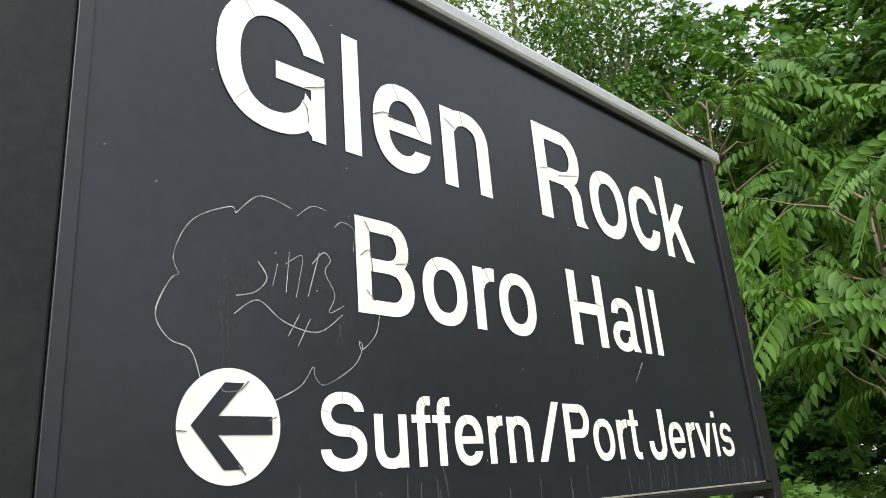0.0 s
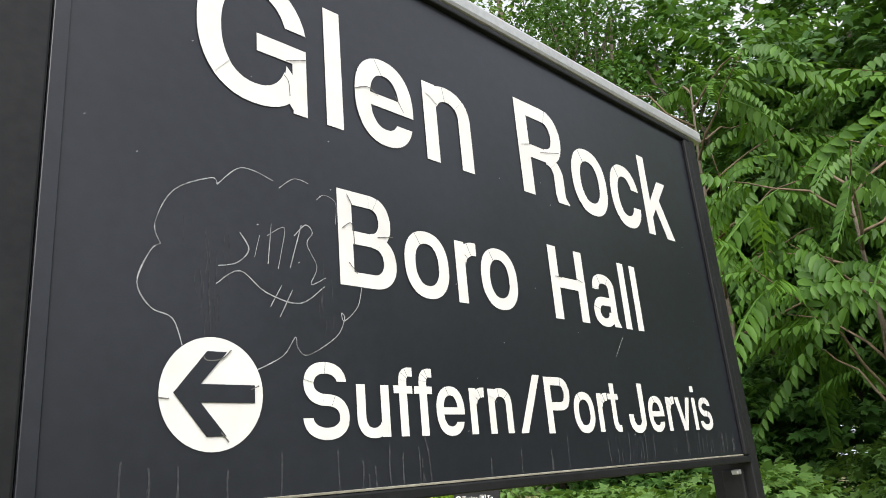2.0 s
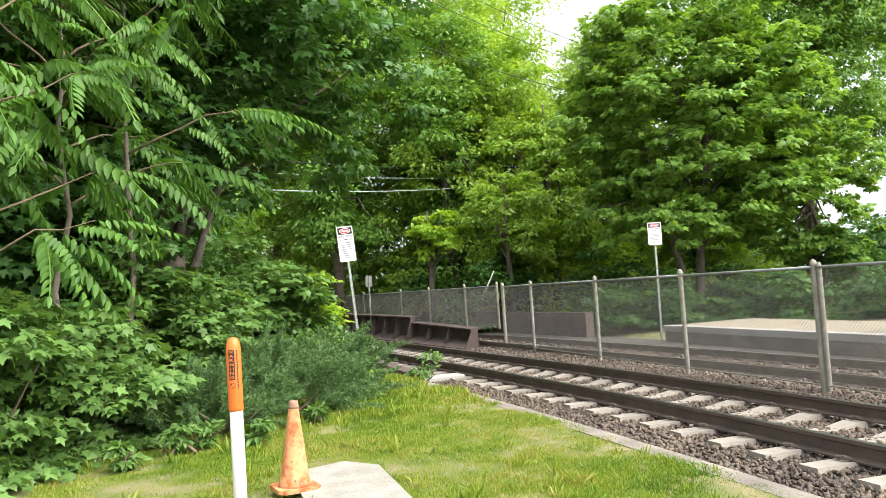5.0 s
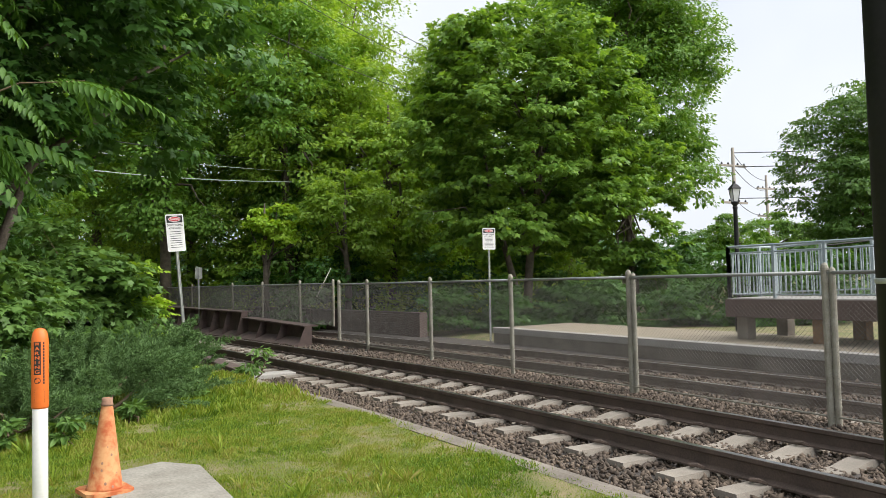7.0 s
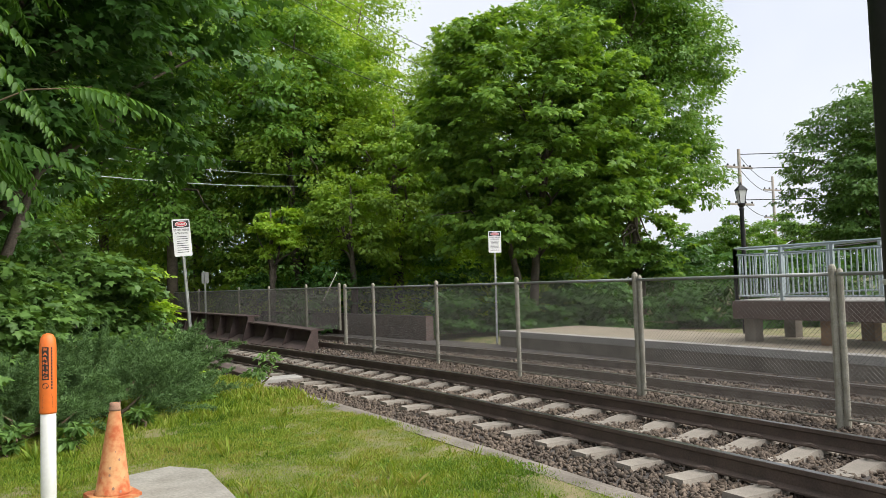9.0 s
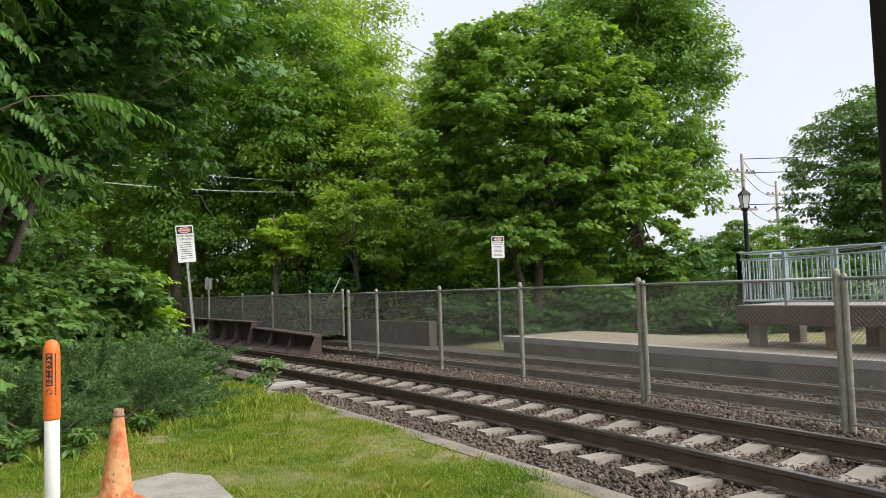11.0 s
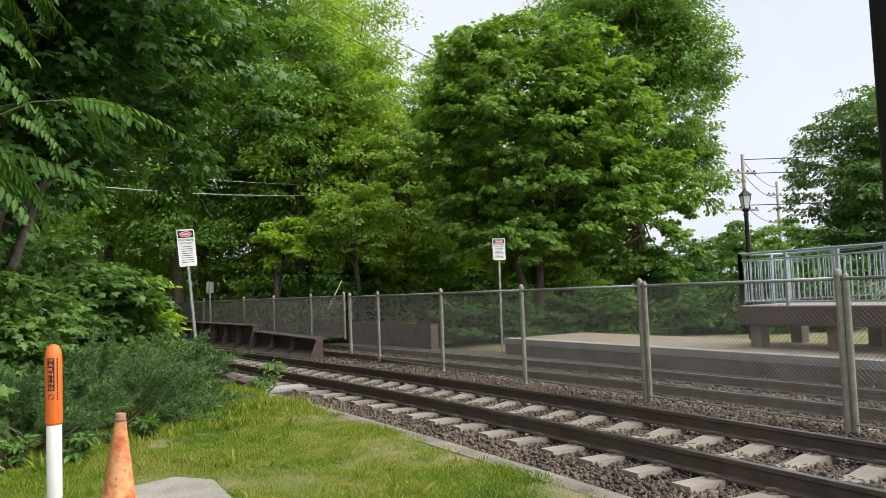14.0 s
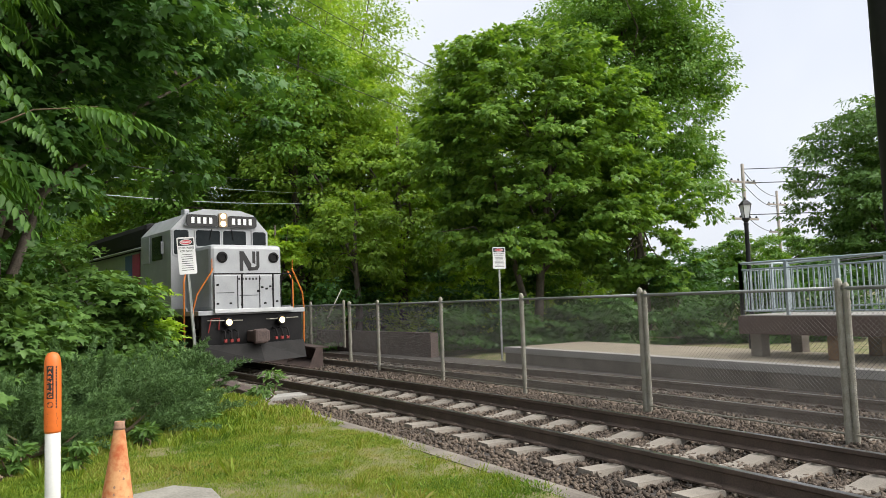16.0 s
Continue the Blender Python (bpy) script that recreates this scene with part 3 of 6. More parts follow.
def sweep(profile, offset, ys, z=0.0, bm=None):
    """A profile (x, z pairs) swept along the track line."""
    bm = bm or bmesh.new()
    rings = []
    for y in ys:
        c, h = on_line(offset, y, z), bend(y)[1]
        rings.append([bm.verts.new(c + Vector((px * math.cos(h), px * math.sin(h), pz))) for px, pz in profile])
    n = len(profile)
    for a, b in zip(rings, rings[1:]):
        for k in range(n):
            bm.faces.new((a[k], a[(k + 1) % n], b[(k + 1) % n], b[k]))
    bm.faces.new(rings[0])
    bm.faces.new(rings[-1][::-1])
    return bm


YS = [-60, -30, -10, 0] + [4 + 1.5 * i for i in range(11)] + [22, 26, 30, 36, 44, 54, 70, 90, 130, 180, 260]

# ---- ground, one sheet to the horizon ----
def ground_height(x, y):
    e = x + bend(y)[0]
    if e < 3.9:
        rise = min(max(-2.0 - e, 0) * 0.02, 0.15)
        return -0.06 + rise + 0.025 * noise.noise(Vector((x * 0.7, y * 0.7, 0)))
    if e < 4.15:
        return -0.06 - (e - 3.9) / 0.25 * 0.26
    if e < 12.0:
        return -0.32
    return -0.4 if e < 14.8 else min(-0.12, -0.4 + (e - 14.8) * 0.3)


gx = np.array([-900, -300, -100, -50, -30] + list(np.arange(-20, 3.6, 0.8)) + [3.8, 3.9, 4.02, 4.15, 5, 6, 8, 10, 11.9, 12.0, 12.2, 12.4, 14, 17, 22, 30, 45, 70, 120, 300, 900])
gy = np.array([-900, -300, -100, -40, -20, -10, -5] + list(np.arange(0, 30, 1.0)) + [30, 33, 37, 42, 50, 60, 80, 120, 200, 400, 900])
gv = [(x - (bend(y)[0] if y < 90 else bend(90)[0]) * (1 if -20 < x < 40 else 0), y, 0) for y in gy for x in gx]
gv = [(x, y, ground_height(x, min(y, 90))) for x, y, z in gv]
nx = len(gx)
gf = [(j * nx + i, j * nx + i + 1, (j + 1) * nx + i + 1, (j + 1) * nx + i) for j in range(len(gy) - 1) for i in range(nx - 1)]
ground = tagged(raw_mesh("ground", gv, gf, M_GROUND, smooth=True), "patchy grass and bare earth beside the railway", "ground", kind="structure")

# ballast bed, under both tracks
bed = [(-2.15, -0.4), (-2.0, -0.27), (-1.3, -0.235), (7.4, -0.32), (7.5, -0.5), (-2.15, -0.5)]
ballast = tagged(finish(sweep(bed, TRACK, YS), "ballast_bed", M_BALLAST), "grey-brown crushed stone ballast under two tracks", "ballast", kind="structure")


def stones(name, n, x0, x1, y0, y1, size, zfun):
    ico_v = np.array([(0, 0, 1), (0.9, 0, 0.2), (0.2, 0.85, 0.1), (-0.8, 0.3, 0.15), (-0.4, -0.8, 0.1), (0.5, -0.75, 0.25), (0, 0, -0.8)])
    ico_f = np.array([(0, 1, 2), (0, 2, 3), (0, 3, 4), (0, 4, 5), (0, 5, 1), (6, 2, 1), (6, 3, 2), (6, 4, 3), (6, 5, 4), (6, 1, 5)])
    y = y0 + (y1 - y0) * rng.random(n)
    x = x0 + (x1 - x0) * rng.random(n)
    z = np.array([zfun(a) for a in x])
    dev = np.array([bend(b)[0] for b in y])
    at = np.stack([x - dev, y, z + rng.random(n) * 0.02], 1)
    q = unit(rng.normal(size=(n, 4)))
    w, a, b, c = q.T
    rot = np.stack([1 - 2 * (b * b + c * c), 2 * (a * b - w * c), 2 * (a * c + w * b), 2 * (a * b + w * c), 1 - 2 * (a * a + c * c), 2 * (b * c - w * a),
                    2 * (a * c - w * b), 2 * (b * c + w * a), 1 - 2 * (a * a + b * b)], 1).reshape(n, 3, 3)
    warp = ico_v[None] * (0.55 + 0.8 * rng.random((n, 7, 1))) * np.array([1.25, 0.95, 0.6]) * (size * (0.5 + 0.9 * rng.random((n, 1, 1))))
    v = np.einsum("nij,nkj->nki", rot, warp) + at[:, None]
    f = ico_f[None] + (np.arange(n) * 7)[:, None, None]
    return raw_mesh(name, v.reshape(-1, 3), f.reshape(-1, 3), M_STONE)


def bed_height(x):
    return float(np.interp(x - TRACK, [-2.15, -2.0, -1.3, 6.2], [-0.32, -0.27, -0.235, -0.32])) + 0.005


tagged(stones("ballast_stones", 46000, 4.0, 8.6, -2.0, 15, 0.031, bed_height), "loose angular crushed stones between the sleepers", "ballast", kind="stuff")
tagged(stones("ballast_stones", 16000, 4.0, 12.0, 14, 42, 0.05, bed_height), "loose crushed stones farther along the line", "ballast", kind="stuff")
tagged(stones("ballast_stones", 14000, 8.3, 12.1, 1, 18, 0.042, bed_height), "loose crushed stones under the far track", "ballast", kind="stuff")

# ---- tracks ----
RAIL = [(-0.036, 0.0), (0.036, 0.0), (0.036, -0.035), (0.01, -0.05), (0.01, -0.14), (0.07, -0.165), (0.07, -0.18), (-0.07, -0.18), (-0.07, -0.165), (-0.01, -0.14), (-0.01, -0.05), (-0.036, -0.035)]


def track(label, centre, z, steel):
    t = thing("railway_track", label, "track", kind="structure")
    for s in (-0.75, 0.75):
        r = part("rail", sweep(RAIL, centre + s, YS, z), steel, t, "brown rusty steel rail")
        part("rail_head", sweep([(-0.03, 0.003), (0.03, 0.003), (0.03, -0.002), (-0.03, -0.002)], centre + s, YS, z), M_RAILTOP, r, "shiny worn rail head")
    bm = bmesh.new()
    prof = [(-1.25, -0.11), (-0.95, -0.115), (-0.55, -0.12), (-0.3, -0.16), (0.3, -0.16), (0.55, -0.12), (0.95, -0.115), (1.25, -0.11)]
    lo, hi = [], []
    for sgn in (-1, 1):
        for px, pz in prof:
            lo.append(bm.verts.new((px, sgn * 0.14, -0.3)))
            hi.append(bm.verts.new((px, sgn * 0.105, pz - 0.06)))
    n = len(prof)
    for k in range(n - 1):
        bm.faces.new((hi[k], hi[k + 1], hi[n + k + 1], hi[n + k]))
        bm.faces.new((lo[k], lo[k + 1], hi[k + 1], hi[k]))
        bm.faces.new((lo[n + k + 1], lo[n + k], hi[n + k], hi[n + k + 1]))
    for k in (0, n - 1):
        bm.faces.new((lo[k], hi[k], hi[n + k], lo[n + k]))
    tie = part("tie", bm, M_TIE, t)
    clip = bmesh.new()
    for s in (-0.75, 0.75):
        for q in (-0.1, 0.1):
            tube([(s + q * 0.7, -0.06, -0.165), (s + q * 1.3, -0.03, -0.135), (s + q * 1.5, 0.03, -0.14), (s + q * 0.8, 0.06, -0.16)], 0.019, 5, clip)
    clips = part("rail_clips", clip, M_RAIL, tie)
    k = 0
    y = -4.0
    while y < 52:
        d, h = bend(y)
        m = Matrix.Translation((centre - d, y, z)) @ Matrix.Rotation(h, 4, "Z") @ pose(0, 0, 0, 0, 0, rng.normal() * 0.6)
        if k == 0:
            tie.matrix_basis = m
        else:
            o = new("tie", tie.data)
            o.parent, o.matrix_basis = t, m
            c = new("rail_clips", clips.data)
            c.parent = o
        k += 1
        y += 0.62
    return t


track("two rusty rails on pale concrete sleepers in ballast", TRACK, 0.0, M_RAIL)
track("far track of rusty rails behind the chain-link fence", FAR_TRACK, -0.1, M_RAIL_LIT)

# concrete edging strip between grass and ballast
edging = tagged(finish(sweep([(-0.14, -0.5), (-0.14, -0.056), (0.0, -0.052), (0.13, -0.075), (0.15, -0.5)], 3.93, [y for y in YS if y < 14] + [14.2]), "edging", M_CONCRETE_DK), "worn concrete edging strip half covered by grass", "kerb", kind="structure")

# bridge seat and timber beam where the line leaves the bank
abut = thing("bridge_abutment", "low concrete bridge seat beside the near track", "abutment", kind="structure")
part("seat", box(3.75, 13.9, -0.6, 4.75, 14.35, -0.13, 0.02), M_CONCRETE, abut)
part("beam", box(3.95, 14.36, -0.45, 4.25, 26, -0.14, 0.02), M_GIRDER, abut, "dark steel edge beam")

# far platform
platform = thing("far_platform", "low concrete platform paved in tan with grey edge", "platform", kind="structure")
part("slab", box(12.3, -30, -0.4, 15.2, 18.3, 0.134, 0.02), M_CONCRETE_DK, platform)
part("paving", box(12.55, -30, 0.1, 15.15, 18.1, 0.142), M_TACTILE, platform, "tan pebbled paving")
part("edge_strip", box(12.28, -30, -0.02, 12.56, 18.32, 0.146, 0.012), M_CONCRETE, platform, "grey concrete platform edge")

# ---- chain-link fence between the tracks ----
FENCE = 8.3
FENCE_TOP = 1.56
POST_Y = [-4.3, -1.1, 2.07, 5.33, 8.56, 11.72, 14.9, 18.4, 20.4]


def chain_link(a, b, z0a, z1a, z0b, z1b, gap=0.043, wire=0.0024):
    """Diagonal wires of a chain-link panel between two uprights, as one mesh."""
    a, b = np.array(a, float), np.array(b, float)
    w = np.linalg.norm(b - a)
    d = (b - a) / w
    h = z1a - z0a
    step = gap * 1.414
    nrm = np.array([-d[1], d[0]])
    v, f = [], []
    for sgn in (1, -1):
        s = -h
        while s < w:
            u0, u1 = (s, s + h) if sgn > 0 else (s + h, s)
            v0, v1 = 0.0, 1.0
            lo, hi = min(u0, u1), max(u0, u1)
            c0, c1 = max(lo, 0), min(hi, w)
            if c1 - c0 > 0.01:
                t0, t1 = (c0 - u0) / (u1 - u0), (c1 - u0) / (u1 - u0)
                ring = []
                for uu, tt in ((c0, t0), (c1, t1)):
                    zb = z0a + (z0b - z0a) * uu / w
                    zt = z1a + (z1b - z1a) * uu / w
                    p = np.array([*(a + d * uu), zb + (zt - zb) * tt])
                    for ang in (0, 2.094, 4.189):
                        off = wire * math.cos(ang)
                        ring.append(p + np.array([nrm[0] * off, nrm[1] * off, 0]) + wire * math.sin(ang) * np.array([d[0] * -0.7 * sgn, d[1] * -0.7 * sgn, 0.7]))
                k = len(v)
                v += ring
                f += [(k + i, k + (i + 1) % 3, k + 3 + (i + 1) % 3, k + 3 + i) for i in range(3)]
            s += step
    return np.array(v), np.array(f)


fence = thing("chain_link_fence", "galvanised chain-link fence with pipe rails between the tracks", "fence", kind="structure")


def fence_post(x, y, z0, z1, r, parent, mate=True):
    p = part("post", tube([(x, y, z0), (x, y, z1)], r, 10), M_GALV_OLD, parent, smooth=False)
    part("cap", lathe([(r * 1.15, 0), (r * 1.15, 0.03), (r * 0.95, 0.06), (r * 0.5, 0.085), (0.002, 0.092)], 10, centre=(x, y, z1)), M_GALV_OLD, p, "domed post cap")
    for k in range(4):
        zz = z0 + 0.25 + (z1 - z0 - 0.4) * k / 3
        part("band", tube([(x, y, zz), (x, y, zz + 0.025)], r * 1.15, 10), M_GALV_OLD, p)
    return p


for i, y in enumerate(POST_Y):
    c = Vector((FENCE, y, 0))
    base = -0.3
    fence_post(c.x, c.y, base, FENCE_TOP, 0.042 if i != len(POST_Y) - 1 else 0.05, fence)
    if y in (2.07, 5.33, 8.56):
        fence_post(c.x + 0.02, c.y - 0.08, base, FENCE_TOP - 0.05, 0.036, fence)
    if i + 1 < len(POST_Y):
        e = Vector((FENCE, POST_Y[i + 1], 0))
        part("top_rail", tube([(c.x, c.y, FENCE_TOP - 0.03), (e.x, e.y, FENCE_TOP - 0.03)], 0.022, 8), M_GALV, fence, smooth=True)
        part("bottom_rail", tube([(c.x, c.y, -0.15), (e.x, e.y, -0.15)], 0.014, 6), M_GALV_OLD, fence)
        v, f = chain_link(c.xy, e.xy, -0.14, FENCE_TOP - 0.03, -0.14, FENCE_TOP - 0.03)
        raw_mesh("chain_link", v, f, M_WIRE, fence)

# ---- girder bridge between the tracks, with its own mesh fence ----
girder = thing("bridge_girder", "rusty riveted plate girder with stiffeners beside the rails", "girder", kind="structure")


def girder_run(y0, y1, top0, top1):
    ys = [y0 + (y1 - y0) * i / 8 for i in range(9)]
    lines = [(on_line(8.7, y, 0), top0 + (top1 - top0) * i / 8) for i, y in enumerate(ys)]
    bm = bmesh.new()
    for (a, ta), (b, tb) in zip(lines, lines[1:]):
        q = [bm.verts.new(p) for p in ((a.x, a.y, -0.3), (b.x, b.y, -0.3), (b.x, b.y, tb), (a.x, a.y, ta), (a.x + 0.05, a.y, -0.3), (b.x + 0.05, b.y, -0.3), (b.x + 0.05, b.y, tb), (a.x + 0.05, a.y, ta))]
        for k in ((0, 1, 2, 3), (7, 6, 5, 4), (3, 2, 6, 7), (0, 4, 5, 1), (0, 3, 7, 4), (1, 5, 6, 2)):
            bm.faces.new([q[i] for i in k])
    w = part("web", bm, M_GIRDER, girder)
    bm = bmesh.new()
    for (a, ta), (b, tb) in zip(lines, lines[1:]):
        q = [bm.verts.new(p) for p in ((a.x - 0.2, a.y, ta), (b.x - 0.2, b.y, tb), (b.x + 0.25, b.y, tb), (a.x + 0.25, a.y, ta), (a.x - 0.2, a.y, ta + 0.04), (b.x - 0.2, b.y, tb + 0.04), (b.x + 0.25, b.y, tb + 0.04), (a.x + 0.25, a.y, ta + 0.04))]
        for k in ((3, 2, 1, 0), (4, 5, 6, 7), (0, 1, 5, 4), (2, 3, 7, 6), (0, 4, 7, 3), (1, 2, 6, 5)):
            bm.faces.new([q[i] for i in k])
    part("flange", bm, M_GIRDER, girder)
    n = max(3, int((y1 - y0) / 1.4))
    for i in range(n + 1):
        y = y0 + (y1 - y0) * i / n
        t = top0 + (top1 - top0) * i / n
        p = on_line(8.7, y, 0)
        part("stiffener", prism([(0, -0.3), (0, t), (-0.16, t), (-0.42, -0.3)], 0.025, m=Matrix.Translation((p.x, p.y, 0)) @ pose(0, 0, 0, 90, 0, 0)), M_GIRDER, girder)
    lower = [(on_line(8.22, y, 0), on_line(8.7, y, 0)) for y in ys]
    bm = bmesh.new()
    for (a, b), (c, d) in zip(lower, lower[1:]):
        q = [bm.verts.new(p) for p in ((a.x, a.y, -0.22), (c.x, c.y, -0.22), (d.x, d.y, -0.03), (b.x, b.y, -0.03), (a.x, a.y, -0.3), (c.x, c.y, -0.3), (d.x, d.y, -0.3), (b.x, b.y, -0.3))]
        for k in ((0, 1, 2, 3), (7, 6, 5, 4), (0, 4, 5, 1), (2, 6, 7, 3), (0, 3, 7, 4), (1, 5, 6, 2)):
            bm.faces.new([q[i] for i in k])
    part("apron", bm, M_GIRDER, girder, "sloping brown steel apron plate")


girder_run(21.0, 26.0, 0.3, 0.42)
girder_run(26.1, 46.0, 0.62, 0.75)
bridge_fence = thing("bridge_fence", "grey mesh parapet fence along the bridge girder", "fence", kind="structure")
prev = None
for i, y in enumerate([20.6, 22.9, 26.0, 29.0, 34.0, 40.0, 46.0]):
    c = on_line(9.25, y, 0)
    fence_post(c.x, c.y, 0.3, 1.6, 0.04, bridge_fence)
    if prev is not None:
        v, f = chain_link(prev.xy, c.xy, 0.32, 1.56, 0.32, 1.56, 0.034, 0.0045)
        raw_mesh("chain_link", v, f, M_WIRE, bridge_fence)
        part("top_rail", tube([(prev.x, prev.y, 1.56), (c.x, c.y, 1.56)], 0.02, 6), M_GALV, bridge_fence)
    prev = c
a, b = on_line(9.2, 21.6, 0.9), on_line(9.8, 24.0, 0)
part("brace", tube([(a.x, a.y, 1.15), (b.x + 0.5, 22.6, 2.05)], 0.016, 6), M_GALV_OLD, bridge_fence, "slanting loose pipe")
# parapet on the far side of the bridge
far_parapet = tagged(finish(sweep([(0, -0.4), (0, 0.5), (0.3, 0.5), (0.3, -0.4)], 13.0, [22, 24, 28, 34, 40, 46]), "far_parapet", M_GIRDER), "dark stained wall along the far side of the bridge", "wall", kind="structure")

# ---- station name sign ----
def sign_pose():
    u = Vector((-0.0408, 0.9988, 0.0253)).normalized()
    v = Vector((-0.0350, -0.0267, 0.9990)).normalized()
    n = u.cross(v).normalized()
    v = n.cross(u)
    m = Matrix((u, v, n)).transposed().to_4x4()
    return Matrix.Translation((-1.0106, 0, EYE)) @ m


SIGN = sign_pose()
sign = thing("station_sign", "black station name sign with white lettering on two posts", "sign", SIGN)
I4 = Matrix()
part("panel", box(0.222, 0.045, -0.03, 2.03, 0.995, 0.0), M_BLACK, sign, "smooth black sheet with drip stains")
part("backing_box", box(0.222, 0.032, -0.075, 2.045, 1.0, -0.032, 0.004), M_BLACKPOST, sign)
part("left_stile", box(0.222, 0.047, 0.0005, 0.243, 0.99, 0.004, 0.0015), M_BLACK, sign)
part("right_stile", box(2.024, 0.047, 0.0005, 2.05, 0.99, 0.012, 0.003), M_BLACKPOST, sign)
part("bottom_rail", box(0.222, 0.027, -0.06, 2.06, 0.0445, 0.008, 0.003), M_BLACKPOST, sign, "black bottom frame rail")
part("top_rail", box(0.21, 0.99, -0.1, 2.06, 1.004, 0.012, 0.003), M_BLACKPOST, sign)
part("top_cap", box(0.1, 1.006, -0.1, 2.15, 1.048, 0.016, 0.01), M_ALU, sign, "weathered grey aluminium cap")
part("bottom_bead", box(0.245, 0.0455, 0.0005, 2.02, 0.0495, 0.005, 0.001), M_GALV_OLD, sign, "thin worn metal bead")
for x0, x1 in ((0.11, 0.2205), (2.062, 2.108)):
    part("post", box(x0, -2.1, -0.115, x1, 1.004, 0.006, 0.004), M_BLACKPOST, sign, "square black steel post")
part("brace_box", box(2.046, -0.5, -0.08, 2.06, 0.01, -0.02, 0.004), M_BLACKPOST, sign)
part("bracket", box(2.0, -0.002, -0.03, 2.022, 0.011, -0.01, 0.003), M_ALU, sign, "corroded bolt under the frame")

# lettering
for text, x0, x1, y0, y1 in (("Glen", 0.4165, 1.019, 0.630, 0.8585), ("Rock", 1.178, 1.857, 0.630, 0.8585),
                             ("Boro", 0.6645, 1.1155, 0.3575, 0.5205), ("Hall", 1.234, 1.598, 0.355, 0.5185),
                             ("Suffern", 0.587, 1.0545, 0.1225, 0.231), ("/", 1.0745, 1.149, 0.1235, 0.231),
                             ("Port", 1.161, 1.4295, 0.120, 0.230), ("Jervis", 1.4655, 1.879, 0.117, 0.2265)):
    sign_word(text, x0, x1, y0, y1, M_LETTER, sign)


def disc_arrow():
    """White disc with an arrow that points left cut out of it, as a flat ring of strips."""
    cx, cy, r = 0.448, 0.1835, 0.0738
    bm = bmesh.new()
    bmesh.ops.create_circle(bm, cap_ends=True, segments=48, radius=r, matrix=Matrix.Translation((cx, cy, 0.0015)))
    part("arrow_disc", bm, M_LETTER, sign, "white disc")
    bm = bmesh.new()
    out = [(-0.066, 0), (-0.012, 0.065), (0.022, 0.065), (-0.022, 0.014), (0.072, 0.014), (0.072, -0.014), (-0.022, -0.014), (0.022, -0.065), (-0.012, -0.065)]
    bm.faces.new([bm.verts.new((cx + 0.84 * x, cy + 0.84 * y, 0.003)) for x, y in out])
    part("arrow", bm, M_BLACK, sign, "black arrow pointing left")


disc_arrow()


def scratch(points, width, material, name="scratch"):
    """A thin scratched line on the panel, smoothed through the points."""
    pts = []
    P = [Vector((0.0228 + (0.8578 - 0.0096 * x + 0.0367 * y) * x - 0.0038 * y, 0.0448 + 0.0078 * x + (0.8917 - 0.0098 * x) * y)) for x, y in points]
    for i in range(len(P) - 1):
        p0, p1, p2, p3 = P[max(i - 1, 0)], P[i], P[i + 1], P[min(i + 2, len(P) - 1)]
        for k in range(5):
            t = k / 5
            pts.append(0.5 * ((2 * p1) + (p2 - p0) * t + (2 * p0 - 5 * p1 + 4 * p2 - p3) * t * t + (3 * p1 - p0 - 3 * p2 + p3) * t ** 3))
    pts.append(P[-1])
    bm = bmesh.new()
    row = []
    for i, p in enumerate(pts):
        d = (pts[min(i + 1, len(pts) - 1)] - pts[max(i - 1, 0)])
        d = d.normalized() if d.length > 1e-9 else Vector((1, 0))
        n = Vector((-d.y, d.x)) * width * (0.5 + 0.5 * rng.random())
        row.append((bm.verts.new((p.x + n.x, p.y + n.y, 0.0007)), bm.verts.new((p.x - n.x, p.y - n.y, 0.0007))))
    for a, b in zip(row, row[1:]):
        bm.faces.new((a[0], b[0], b[1], a[1]))
    return part(name, bm, material, sign)


# scribbled cloud outline and tag, scratched thinly into the paint
scratch([(0.444, 0.22), (0.427, 0.259), (0.393, 0.272), (0.371, 0.307), (0.389, 0.356), (0.404, 0.369)], 0.0010, M_CHALK)
scratch([(0.404, 0.369), (0.394, 0.4), (0.422, 0.458), (0.484, 0.492), (0.495, 0.483)], 0.0009, M_CHALK)
scratch([(0.495, 0.483), (0.531, 0.519), (0.563, 0.523), (0.602, 0.513)], 0.0009, M_CHALK)
scratch([(0.613, 0.502), (0.645, 0.527), (0.676, 0.525)], 0.0008, M_CHALK)
scratch([(0.694, 0.497), (0.711, 0.51), (0.738, 0.5), (0.736, 0.457)], 0.0007, M_CHALK)
scratch([(0.565, 0.186), (0.621, 0.213), (0.646, 0.245), (0.651, 0.228), (0.673, 0.217), (0.734, 0.252), (0.753, 0.285), (0.746, 0.294), (0.753, 0.281), (0.785, 0.31), (0.796, 0.35)], 0.0009, M_CHALK)
scratch([(0.5, 0.348), (0.534, 0.358), (0.555, 0.383), (0.538, 0.409)], 0.0012, M_CHALK)
scratch([(0.598, 0.435), (0.592, 0.364)], 0.0009, M_CHALK)
scratch([(0.59, 0.412), (0.624, 0.432), (0.618, 0.387), (0.612, 0.358)], 0.0009, M_CHALK)
scratch([(0.66, 0.443), (0.636, 0.362)], 0.001, M_CHALK)
scratch([(0.645, 0.421), (0.669, 0.445), (0.684, 0.433), (0.672, 0.41), (0.693, 0.372), (0.68, 0.339), (0.712, 0.354)], 0.0009, M_CHALK)
scratch([(0.497, 0.319), (0.539, 0.345), (0.588, 0.315), (0.656, 0.303), (0.709, 0.338)], 0.0011, M_CHALK)
